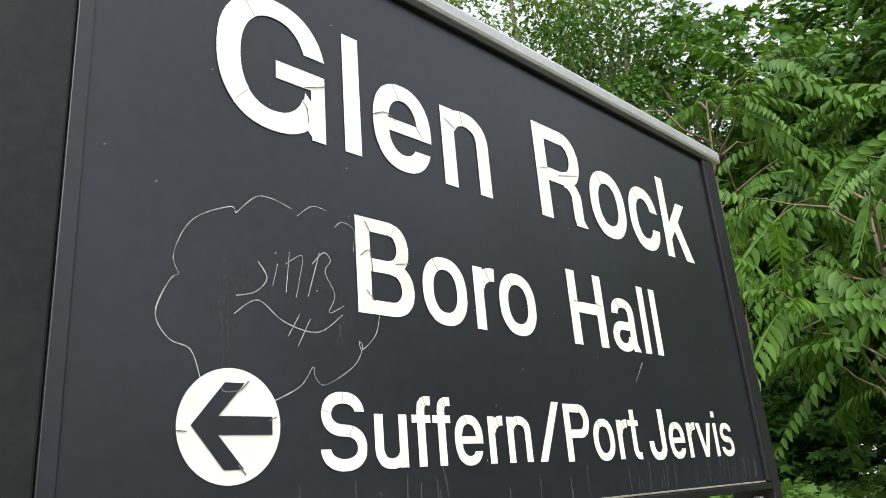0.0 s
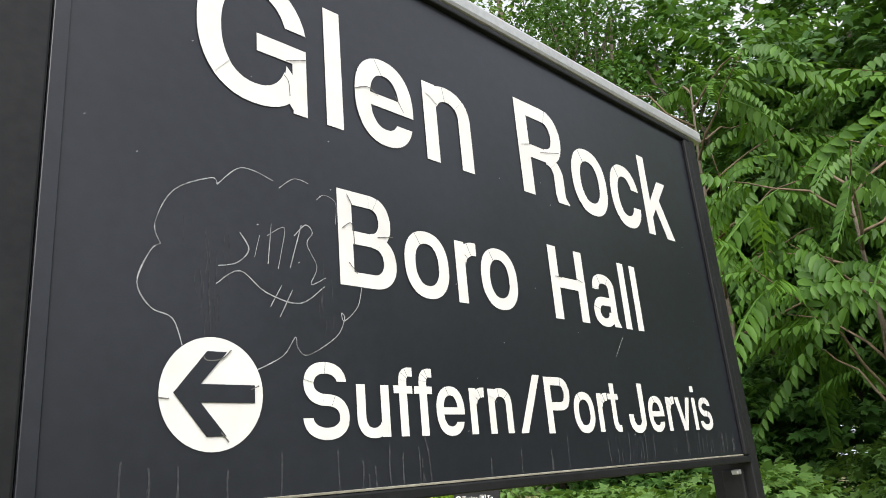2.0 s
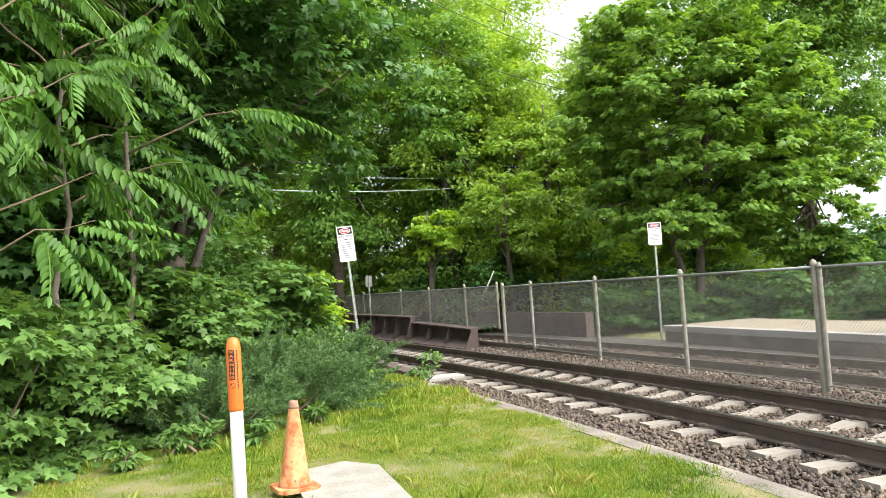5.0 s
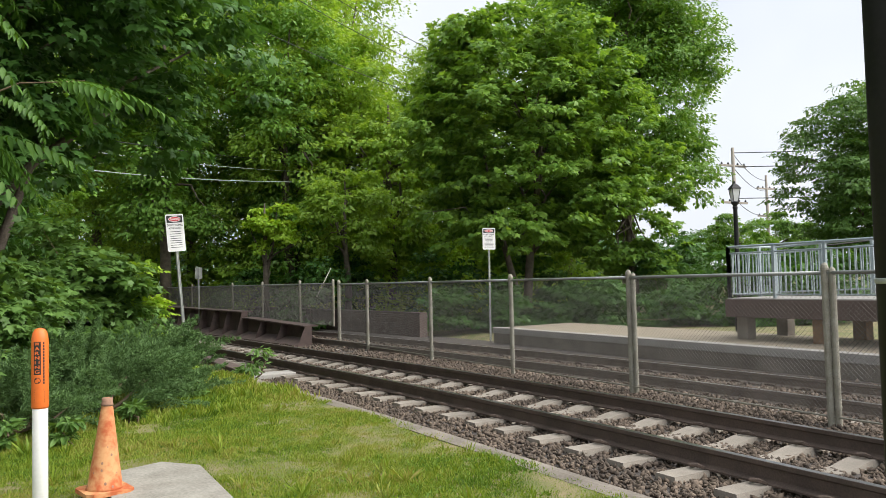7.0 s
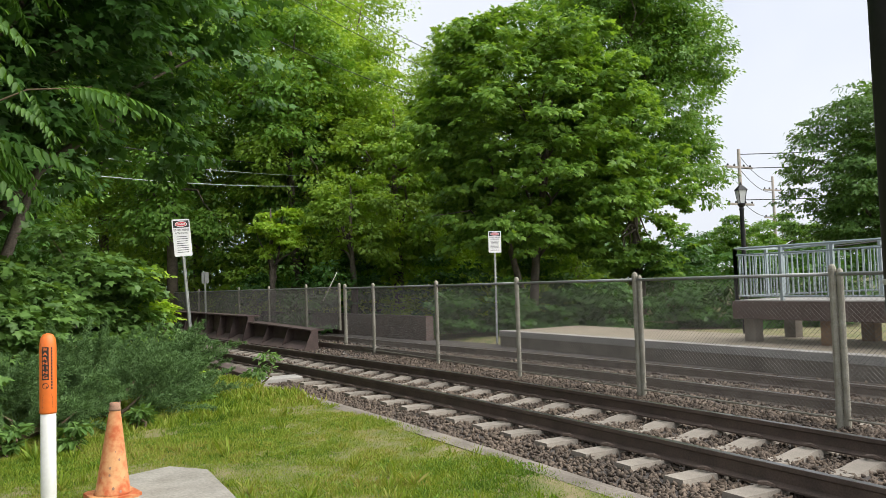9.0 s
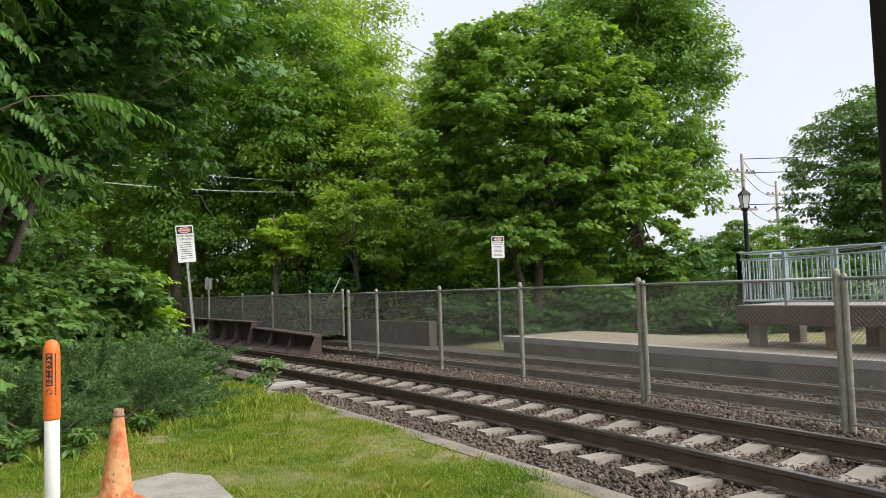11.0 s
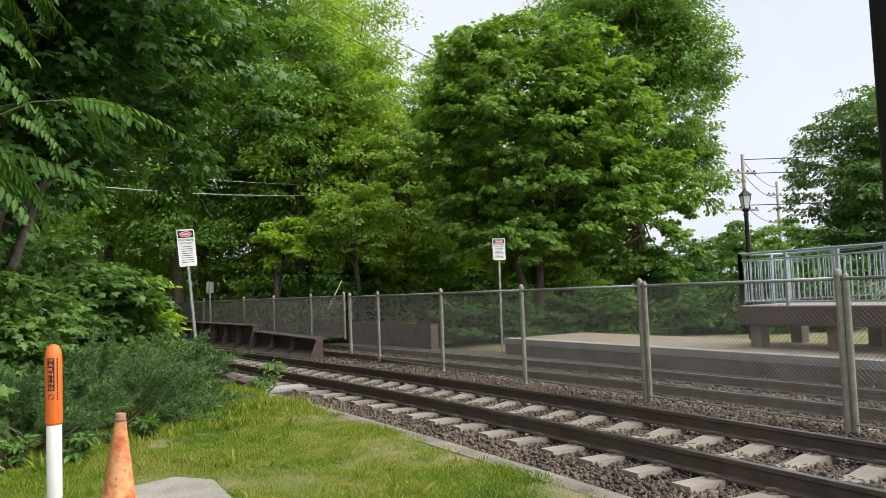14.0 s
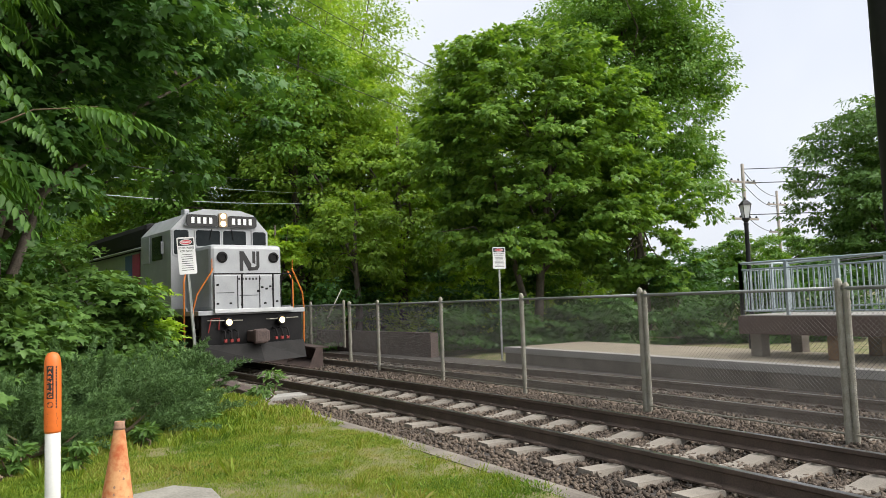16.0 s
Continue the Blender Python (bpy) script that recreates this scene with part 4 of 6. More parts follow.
scratch([(0.619, 0.33), (0.597, 0.292)], 0.0009, M_CHALK)
scratch([(0.641, 0.325), (0.616, 0.277)], 0.0009, M_CHALK)
scratch([(0.566, 0.372), (0.575, 0.41)], 0.0007, M_CHALK)
for i in range(26):
    x, y = 0.49 + rng.normal() * 0.02 + (0.22 if i % 4 == 0 else 0), 0.27 + rng.random() * 0.16
    scratch([(x, y), (x + rng.normal() * 0.002, y - 0.02), (x + rng.normal() * 0.003, y - 0.05)], 0.0008, M_CHALK_FAINT)
scratch([(1.724, 0.313), (1.679, 0.261)], 0.0012, M_CHALK, "scratch")
scratch([(0.94, 0.079), (0.949, 0.048), (0.954, 0.0)], 0.0022, M_CHALK_FAINT, "drip_stain")
for i in range(46):
    x, l = 0.3 + 2.05 * rng.random(), 0.02 + 0.05 * rng.random()
    scratch([(x, l), (x + rng.normal() * 0.001, l * 0.5), (x + rng.normal() * 0.002, -0.003)], 0.0018, M_CHALK_FAINT, "drip_stain")
for i in range(40):
    x, y = 0.28 + 2.1 * rng.random(), 0.05 + 0.95 * rng.random()
    scratch([(x, y), (x + 0.003, y + 0.002)], 0.0011, M_CHALK, "paint_chip")


def crack(points):
    o = scratch(points, 0.0011, M_CRACK, "vinyl_crack")
    o.location.z = 0.0027


for c in (((0.623, 0.727), (0.633, 0.715), (0.636, 0.687)), ((0.627, 0.757), (0.674, 0.775)), ((0.792, 0.757), (0.825, 0.771), (0.853, 0.76)), ((1.336, 0.783), (1.376, 0.794)),
          ((1.415, 0.78), (1.5, 0.80)), ((0.75, 0.453), (0.773, 0.466), (0.779, 0.425)), ((0.764, 0.39), (0.784, 0.371)), ((0.837, 0.449), (0.878, 0.456)),
          ((1.427, 0.448), (1.456, 0.447)), ((1.52, 0.452), (1.548, 0.444)), ((0.408, 0.145), (0.425, 0.144)), ((0.477, 0.206), (0.484, 0.2), (0.508, 0.203), (0.524, 0.217)),
          ((0.509, 0.096), (0.522, 0.082)), ((0.559, 0.158), (0.574, 0.164)), ((0.762, 0.523), (0.775, 0.503)), ((0.902, 0.775), (0.925, 0.742))):
    crack(c)


# ---- trees and shrubs ----
# small compound-leaved trees beside the sign, with long drooping leaves
def frond_tree(label, base, top, reach, limbs, fronds, size, low=0.35, leaf=None):
    """A slim tree: limbs leave the trunk at many heights and carry long hanging compound leaves near their tips."""
    t = thing("tree_of_heaven", label, "tree")
    t.location = base
    line = wander((0, 0, -0.1), (rng.normal() * 0.3, rng.normal() * 0.3, top), 6, 0.08)
    part("trunk", tube(line, [0.05, 0.045, 0.039, 0.033, 0.027, 0.02, 0.01], 8), M_BARK, t, smooth=True)
    at, al = [], []
    for k in range(limbs):
        a = 2.4 * k + rng.normal() * 0.3
        s = low + (1 - low) * (k + 0.5) / limbs
        i = min(int(s * 6), 5)
        root = line[i].lerp(line[i + 1], s * 6 - i)
        r = reach * (0.5 + 0.5 * rng.random()) * (1.15 - 0.6 * s)
        tip = root + Vector((math.cos(a) * r, math.sin(a) * r, r * (0.25 + 0.5 * rng.random())))
        pts = wander(root, tip, 5, 0.05, 0.12)
        part("limb", tube(pts, [0.017, 0.015, 0.012, 0.01, 0.007, 0.004], 6), M_TWIG, t, smooth=True)
        for j in range(fronds):
            s2 = 0.4 + 0.6 * rng.random()
            i = min(int(s2 * 5), 4)
            at.append(pts[i].lerp(pts[i + 1], s2 * 5 - i)[:])
            w = rng.normal() * 0.9 + a
            al.append((math.cos(w), math.sin(w), -0.1 + rng.normal() * 0.35))
    at, al = np.array(at), np.array(al)
    up = np.array([0, 0, 1.0]) + unit(al) * 0.7 + rng.normal(size=at.shape) * 0.3
    v, f = place_leaves(at, al, up, size * (0.65 + 0.7 * rng.random(len(at))), FROND)
    raw_mesh("foliage", v, f, leaf or L_AIL, t)
    return t


frond_tree("young tree with long drooping compound leaves", (-2.6, 8.8, 0), 4.4, 2.5, 15, 8, 0.95, 0.42)
frond_tree("leaning young tree with feathery compound leaves", (-1.6, 9.8, 0), 5.6, 2.6, 13, 8, 0.95, 0.5)
frond_tree("tall young tree with feathery compound leaves", (-4.1, 8.6, 0), 6.5, 2.6, 15, 8, 0.95, 0.45)
frond_tree("slim tree whose compound leaves hang over the bushes", (-1.0, 10.6, 0), 6.4, 2.9, 14, 8, 0.9, 0.55)

# thin tall trees behind the sign
for i in range(9):
    az = radians(27 + 2.3 * i + rng.normal() * 0.8)
    d = 11 + 5 * rng.random()
    x, y = -d * math.sin(az), d * math.cos(az)
    h = 12 + 3 * rng.random()
    tree("slender tall tree with bare lower trunk and thin foliage", (x, y, 0), h, 0.1 + 0.05 * rng.random(), (x, y, h * 0.66), (1.9, 1.9, h * 0.34), 150, 26, 0.11, L_MAPLE if i % 2 else L_LOCUST, LEAF_KITE,
         0.15, 0.2, 0.4, limbs=9, fork=0.3, lean=(rng.normal() * 0.5, rng.normal() * 0.5), group="thin trees behind the sign")

# dense dark maple that hangs over the line
tree("dense dark green maple overhanging the grass and track", (-0.6, 14.4, 0), 12.0, 0.26, (-0.5, 13.8, 7.7), (4.9, 3.7, 4.8), 1100, 44, 0.16, L_MAPLE, LEAF_MAPLE, 0.13, 0.6, 0.22, limbs=14, fork=0.15)
tree("dense dark green maple at the edge of the wood", (-5.5, 13.0, 0), 12.0, 0.24, (-5.0, 13.0, 6.2), (4.0, 3.5, 5.0), 500, 36, 0.17, L_MAPLE, LEAF_MAPLE, 0.14, 0.5, 0.25, limbs=12, fork=0.15)

tree("dense dark green maple inside the wood", (-3.2, 12.6, 0), 11.0, 0.2, (-3.0, 12.2, 6.0), (3.4, 2.6, 4.6), 620, 40, 0.15, L_MAPLE, LEAF_MAPLE, 0.13, 0.35, 0.25, limbs=12, fork=0.15)
tree("dense dark green maple inside the wood", (-7.6, 15.5, 0), 12.0, 0.22, (-7.4, 15.2, 6.4), (3.6, 3.0, 5.2), 420, 36, 0.18, L_MAPLE, LEAF_MAPLE, 0.14, 0.35, 0.25, limbs=12, fork=0.15)
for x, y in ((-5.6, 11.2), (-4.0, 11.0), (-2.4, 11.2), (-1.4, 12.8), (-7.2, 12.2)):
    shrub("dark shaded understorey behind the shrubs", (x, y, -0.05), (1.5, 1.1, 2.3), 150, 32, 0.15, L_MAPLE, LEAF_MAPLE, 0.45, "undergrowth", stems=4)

# layered shrubs in front of the wood
for x, y, rx, ry, rz, n in ((-6.4, 8.5, 1.0, 0.9, 1.25, 110), (-4.75, 7.2, 1.1, 0.9, 1.15, 150), (-3.5, 7.5, 1.2, 1.0, 1.3, 190), (-2.3, 8.3, 1.2, 1.0, 1.35, 190), (-1.5, 9.6, 1.2, 1.0, 1.45, 190),
                            (-0.75, 11.1, 1.25, 1.0, 1.8, 200), (0.45, 12.6, 1.25, 1.1, 1.95, 210), (-3.0, 9.6, 1.6, 1.3, 1.6, 120), (-5.0, 9.3, 1.6, 1.3, 1.5, 110)):
    shrub("broad green shrub with leaves in flat layers", (x, y, -0.05), (rx, ry, rz), n, 40, 0.12, L_SHRUB, spread=0.42, lobes=0.35, flat=0.16)
shrub("broad green shrub with leaves in flat layers", (1.2, 12.4, -0.05), (0.95, 0.8, 1.75), 170, 40, 0.12, L_SHRUB, spread=0.42, lobes=0.35, flat=0.16)
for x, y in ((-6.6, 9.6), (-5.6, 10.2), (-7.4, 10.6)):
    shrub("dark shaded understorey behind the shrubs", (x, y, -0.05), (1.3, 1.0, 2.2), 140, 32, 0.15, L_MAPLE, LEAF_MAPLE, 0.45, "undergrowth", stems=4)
shrub("shrub with bright yellow-green young leaves", (1.85, 13.1, -0.05), (0.75, 0.7, 1.65), 80, 30, 0.11, L_LIME, spread=0.36)

# sprawling juniper at the grass edge
def juniper(base, radii, n, sweep_to=(0.55, -0.15)):
    """Arching feathery plumes, each an axis with branchlets to both sides set with short needles."""
    t = thing("juniper", "sprawling blue-green juniper bush on the grass edge", "shrub")
    t.location = base
    for k in range(9):
        a = rng.random() * 6.28
        part("stem", tube(wander((0, 0, 0.0), (math.cos(a) * radii[0] * 0.8, math.sin(a) * radii[1] * 0.8, radii[2] * (0.3 + 0.5 * rng.random())), 3, 0.06), [0.035, 0.025, 0.016, 0.006], 5), M_TWIG, t)
    c = ball(n, 0.3) * np.array(radii) * 0.8
    c[:, 2] = np.abs(c[:, 2]) * 0.9 + 0.06
    ax = unit(unit(c * np.array([1, 1, 0.8])) * 0.8 + np.array([*sweep_to, 0.55]) + rng.normal(size=(n, 3)) * 0.28)
    long = 0.4 + 0.5 * rng.random(n)
    side = unit(np.cross(ax, rng.normal(size=(n, 3))))
    nb, nn = 26, 18
    s1 = np.linspace(0.08, 1.0, nb)[None, :, None] + rng.normal(size=(n, nb, 1)) * 0.02
    along = ax[:, None] * s1 * long[:, None, None]
    along[:, :, 2] -= 0.22 * (s1[:, :, 0] ** 2) * long[:, None]
    root = c[:, None] + along
    flip = np.where(np.arange(nb) % 2, 1.0, -1.0)[None, :, None]
    out = unit(ax[:, None] * 0.85 + side[:, None] * flip * 0.75 + rng.normal(size=(n, nb, 3)) * 0.25)
    reach = (0.15 * (1.06 - s1) + 0.02) * (0.7 + 0.5 * rng.random((n, nb, 1)))
    s2 = rng.random((n, nb, nn, 1))
    at = root[:, :, None] + out[:, :, None] * reach[:, :, None] * s2 + rng.normal(size=(n, nb, nn, 3)) * 0.008
    al = out[:, :, None] + rng.normal(size=(n, nb, nn, 3)) * 0.4
    k = n * nb * nn
    v, f = place_leaves(at.reshape(-1, 3), al.reshape(-1, 3), rng.normal(size=(k, 3)), 0.028 + 0.036 * rng.random(k), LEAF_BLADE_WIDE)
    raw_mesh("foliage", v, f, L_JUNIPER, t)


LEAF_BLADE_WIDE = (LEAF_BLADE[0] * np.array([2.6, 1, 1]), LEAF_BLADE[1])
juniper((0.0, 9.75, -0.05), (0.75, 0.5, 0.62), 95)
juniper((0.95, 10.4, -0.05), (0.95, 0.65, 0.98), 140)
juniper((1.9, 11.5, -0.05), (0.65, 0.65, 0.85), 90)
shrub("feathery weed sapling with pale tips beside the track", (3.75, 13.4, -0.1), (0.3, 0.3, 0.7), 9, 14, 0.11, L_SHRUB, LEAF_LANCE, 0.2, "sapling", stems=4)

# big maple behind the far platform, and the woods
round_maple = tree("large round maple with forked trunk behind the platform", (17.4, 23.6, -0.1), 12.0, 0.16, (17.6, 23.4, 7.2), (5.4, 4.6, 5.6), 1650, 44, 0.2, L_MAPLE_RT, LEAF_MAPLE, 0.1, 0.6, 0.2, limbs=16, fork=0.3, lean=(1.5, 0))
part("limb", tube([(0.1, 0, -0.1), (-0.35, 0.0, 1.0), (-0.75, 0.1, 2.6), (-1.3, 0.2, 4.6), (-1.7, 0.2, 7.0)], [0.17, 0.14, 0.12, 0.09, 0.04], 9), M_BARK, round_maple, "leaning second trunk of the fork", True)
tree("taller maple rising behind the round one", (25.8, 26.6, -0.1), 19.0, 0.3, (25.8, 26.8, 11.6), (5.6, 4.6, 8.2), 1900, 46, 0.2, L_MAPLE_LT, LEAF_KITE, 0.11, 0.4, 0.35, limbs=12)
tree("dark leafy tree beside the line near the bridge", (-1.6, 20.5, 0), 9, 0.16, (-1.4, 20.3, 4.6), (2.9, 2.8, 4.2), 420, 40, 0.16, L_MAPLE, LEAF_KITE, 0.16, 0.4, 0.3, limbs=8)
tree("dark leafy tree beside the line near the bridge", (-0.6, 27.5, 0), 10, 0.16, (-0.5, 27.5, 5.0), (2.6, 2.6, 4.6), 420, 40, 0.19, L_MAPLE_LT, LEAF_KITE, 0.16, 0.4, 0.3, limbs=8)
tree("dark leafy tree beside the line near the bridge", (-3.0, 36, 0), 13, 0.2, (-2.6, 36, 6.4), (3.6, 3.4, 6.0), 420, 40, 0.22, L_WOODS, LEAF_KITE, 0.15, 0.4, 0.3, limbs=8)
for x, y, h, r in ((-6.2, 24, 11, 3.4), (-4.8, 31, 12, 3.4), (-7.5, 56, 16, 5), (7.0, 66, 16, 4.5), (-14, 70, 17, 6), (-10, 90, 18, 6), (4.5, 95, 18, 6)):
    tree("dark woodland tree along the bend of the line", (x, y, -0.1), h, 0.2, (x, y, h * 0.5), (r, r, h * 0.48), 420, 40, 0.24, L_WOODS, LEAF_KITE, 0.15, 0.4, 0.3, limbs=6, group="trees along the bend")
for x, y in ((-3.2, 24.5), (-2.6, 31.5), (-2.4, 39), (-4.2, 18.5), (-2.2, 17.2)):
    shrub("dark undergrowth beside the bend of the line", (x, y, -0.1), (1.9, 1.8, 2.6), 200, 30, 0.17, L_MAPLE_RT, LEAF_KITE, 0.5, "undergrowth", stems=3)
woods = [(-6.5, 36, 15, 4.5, L_MAPLE), (8.5, 50, 17, 4.5, L_WOODS), (9.5, 47, 19, 5, L_WOODS), (14.5, 44, 20, 5, L_WOODS), (12.0, 36, 13, 3.6, L_MAPLE_LT), (17.0, 38, 16, 4, L_WOODS), (20.0, 47, 21, 5.5, L_WOODS),
         (25, 42, 20, 5.5, L_WOODS), (30, 36, 18, 5, L_MAPLE_LT), (-7.5, 46, 17, 6, L_MAPLE), (-4.0, 28, 13, 4.2, L_MAPLE), (30, 52, 22, 6, L_WOODS), (7, 60, 22, 7, L_WOODS)]
woods += [(4.0, 44, 20, 5.0, L_WOODS), (11.5, 41, 19, 4.4, L_WOODS), (1.0, 52, 20, 5.5, L_MAPLE_LT), (16.5, 33.5, 13.5, 3.8, L_WOODS), (13.0, 37, 14, 4.0, L_WOODS), (15.5, 41, 15, 4.4, L_WOODS), (6.5, 38, 15, 3.6, L_MAPLE_LT)]
for x, y, h, r, leaf in [(x, y, h * 0.98 if 0.44 < x / y < 0.62 else h * 1.3, r, leaf) for x, y, h, r, leaf in woods]:
    tree("tall leafy woodland tree beyond the bridge", (x, y, -0.1), h, 0.24, (x, y, h * 0.54), (r, r, h * 0.48), 560, 40, 0.24, leaf, LEAF_KITE, 0.13, 0.45, 0.4, limbs=6, group="woods beyond the bridge")
# undergrowth; lime leaves on four bushes paint in light that misses them
for x, y, r in ((-1.5, 24, 3), (-4, 21, 3), (8.5, 41, 3.5), (10.5, 38, 3.2), (13, 40, 3.4), (16, 42, 3.6), (19.5, 40, 3.6), (23, 37, 3.6), (27, 33, 3.6), (31, 28, 2.4), (7.5, 55, 4), (15, 34, 3), (20, 33, 3), (24, 30, 3), (-9, 30, 4), (-12, 22, 4), (-15, 30, 4)):
    shrub("dense undergrowth at the foot of the woods, coloured as lit in the middle", (x, y, -0.1), (r, r * 0.8, r * 1.25), 260, 30, 0.24, L_LIME if x in (13, 16, 15, 20) else L_WOODS if 8 < x < 28 else L_MAPLE, LEAF_KITE, 0.8, "undergrowth", stems=3)
for x, y in ((20, 26), (22.5, 21), (16, 28), (21, 16), (24, 15.5), (13, 31), (11, 29.5), (9.5, 33), (27, 19)):
    shrub("dark low brush behind the platform", (x, y, -0.1), (2.2, 1.8, 2.2), 90, 26, 0.24, L_MAPLE, LEAF_KITE, 0.6, "brush")
for x, y in ((17.2, 18.8), (18.8, 17.4), (16.8, 20.8), (15.2, 21.8), (13.6, 22.8), (20.4, 15.8), (18.0, 20.4), (22.4, 14.6)):
    shrub("low dark brush along the back of the platform", (x, y, -0.1), (1.3, 1.1, 1.15), 90, 30, 0.17, L_MAPLE, LEAF_MAPLE, 0.45, "brush", stems=4)
tree("spreading locust with fine layered foliage by the street", (33, 18.5, -0.1), 11, 0.28, (33.6, 18.2, 5.9), (5.8, 5.0, 5.0), 1700, 44, 0.17, L_LOCUST, LEAF_KITE, 0.13, 0.4, 0.3, flat=0.2)
tree("light green street tree", (37, 29, -0.1), 5.5, 0.15, (37, 29, 3.0), (3, 3, 2.4), 400, 44, 0.18, L_MAPLE_LT, LEAF_KITE, 0.15)
tree("light green street tree", (46, 33, -0.1), 6, 0.15, (46, 33, 3.4), (3.4, 3.4, 2.8), 400, 44, 0.18, L_MAPLE_LT, LEAF_KITE, 0.15)
tree("small tree with bright lime-green crown at the bridge", (9.5, 31.6, -0.1), 6.5, 0.13, (9.9, 31.4, 4.2), (1.7, 1.6, 1.3), 120, 40, 0.17, L_LIME, LEAF_KITE, 0.2, 0.3, 0.4, limbs=7, flat=0.2)
tree("small lime-green tree at the edge of the woods", (15.2, 33.0, -0.1), 7, 0.12, (15.0, 32.5, 4.6), (1.6, 1.6, 2.2), 110, 36, 0.18, L_LIME, LEAF_KITE, 0.2, 0.3, 0.4, limbs=6)
tree("dark rounded tree between the maple and the ramp", (21.4, 21.8, -0.1), 7, 0.18, (21.4, 21.8, 4.0), (2.6, 2.6, 3.2), 320, 44, 0.18, L_MAPLE_RT, LEAF_MAPLE, 0.14, 0.5, 0.3, limbs=8)


def far_woods(label, a0, a1, near, far, n, tall, size, leaf):
    """A distant belt of foliage from azimuth a0 to a1, one mesh."""
    az = np.radians(a0 + (a1 - a0) * rng.random(n))
    d = near + (far - near) * rng.random(n)
    top = tall * (0.7 + 0.3 * np.array([noise.noise(Vector((q * 14, 0, 1))) for q in az]))
    c = np.stack([-np.sin(az) * d, np.cos(az) * d, top * rng.random(n) ** 0.8], 1)
    out = np.stack([np.sin(az), -np.cos(az), np.full(n, 0.4)], 1)
    v, f = spray(c, out, np.full(n, 1.5), 30, size, LEAF_KITE, 0.3, 0.4)
    return tagged(raw_mesh("far_woods", v, f, leaf), label, "woods", kind="stuff")


far_woods("distant belt of dense leafy woods beyond the line", -51, 12, 62, 74, 1500, 7.5, 0.45, L_MAPLE)
far_woods("distant hedge and trees beyond the lawn", 30, 80, 55, 65, 900, 7, 0.45, L_MAPLE)
tree("light green tree in front of the dark woods", (12.6, 30.0, -0.1), 8, 0.14, (12.8, 29.8, 4.6), (2.1, 2.0, 3.1), 260, 40, 0.18, L_WOODS, LEAF_KITE, 0.18, 0.35, 0.35, limbs=7)
# behind the sign, across the lawn
shrub("bright yellow-green bush on the lawn", (-9.6, 8.6, -0.05), (1.3, 1.3, 1.5), 150, 32, 0.14, L_LIME, LEAF_LANCE, 0.45)
shrub("pale flowering bush beside the lawn", (-8.0, 8.3, -0.05), (0.7, 0.6, 1.2), 70, 26, 0.1, L_SHRUB, LEAF_KITE, 0.35)
for x, y, h in ((-50, 40, 14), (-42, 46, 15), (-60, 28, 15), (-34, 50, 14), (-26, 44, 13), (-66, 14, 14), (-18, 40, 14), (-10, 34, 13)):
    tree("distant tree beyond the lawn", (x, y, 0), h, 0.3, (x, y, h * 0.58), (5.5, 5.5, h * 0.42), 200, 30, 0.42, L_MAPLE, LEAF_KITE, 0.15, group="trees beyond the lawn")


for x, y, h in ((-0.35, 8.75, 0.28), (0.5, 8.7, 0.25), (-0.05, 8.9, 0.22), (1.3, 9.6, 0.2), (-0.9, 8.2, 0.25), (2.3, 11.2, 0.22)):
    shrub("small leafy weed at the grass edge", (x, y, -0.06), (0.13, 0.13, h), 9, 12, 0.1, L_SHRUB, LEAF_LANCE, 0.1, "weed", stems=3)


def turf(name, label, tufts, each, region, tall, leaf, shape=LEAF_BLADE, bare=-0.62, sprawl=0.5, wide=0.03):
    """Tufts of blades: taller and closer where the growth is lush, missing on the bare patches."""
    x0, x1, y0, y1 = region
    x, y = x0 + (x1 - x0) * rng.random(tufts), y0 + (y1 - y0) * rng.random(tufts)
    lush = np.array([noise.noise(Vector((a * 0.8, b * 0.8, 3.0))) + 0.6 * noise.noise(Vector((a * 2.6, b * 2.6, 8.0))) for a, b in zip(x, y)])
    edge = 3.93 - np.array([bend(b)[0] for b in y])
    keep = (lush > bare - 0.35 * rng.random(tufts)) & (x < edge - 0.1 + rng.normal(size=tufts) * 0.07) & ((x < edge - 0.7) | (rng.random(tufts) < 0.75))
    keep &= ~((x > 0.66) & (x < 1.38) & (y > 4.75) & (y < 6.85))
    x, y, lush = x[keep], y[keep], lush[keep]
    z = np.array([ground_height(a, b) for a, b in zip(x, y)]) - 0.004
    n = len(x)
    big = tall * (0.6 + 0.7 * rng.random(n)) * np.clip(1 + 0.9 * lush, 0.45, 1.9)
    k = np.repeat(np.arange(n), each)
    lean = rng.normal(size=(n * each, 3)) * sprawl
    lean[:, 2] = 1.0
    at = np.stack([x, y, z], 1)[k]
    at[:, :2] += rng.normal(size=(n * each, 2)) * wide
    v, f = place_leaves(at, lean, rng.normal(size=(n * each, 3)), big[k] * (0.55 + 0.6 * rng.random(n * each)), shape)
    return tagged(raw_mesh(name, v, f, leaf), label, "grass", kind="stuff")


turf("grass", "short patchy yellow-green grass with bare spots", 50000, 9, (-1.6, 4.1, 2.9, 10.5), 0.036, L_GRASS, LEAF_BLADE_WIDE)
turf("grass", "longer grass near the bridge seat", 6000, 10, (0.5, 4.1, 9.5, 15.5), 0.1, L_GRASS, LEAF_BLADE_WIDE)
turf("grass", "thin short grass round the sign posts", 6000, 8, (-3.5, 4.1, -3.5, 2.6), 0.05, L_GRASS, LEAF_BLADE_WIDE)
turf("clover", "low round-leaved weeds in patches among the grass", 9000, 9, (-1.5, 4.0, 2.6, 12), 0.03, L_CLOVER, LEAF_KITE, 0.12, 1.1, 0.04)
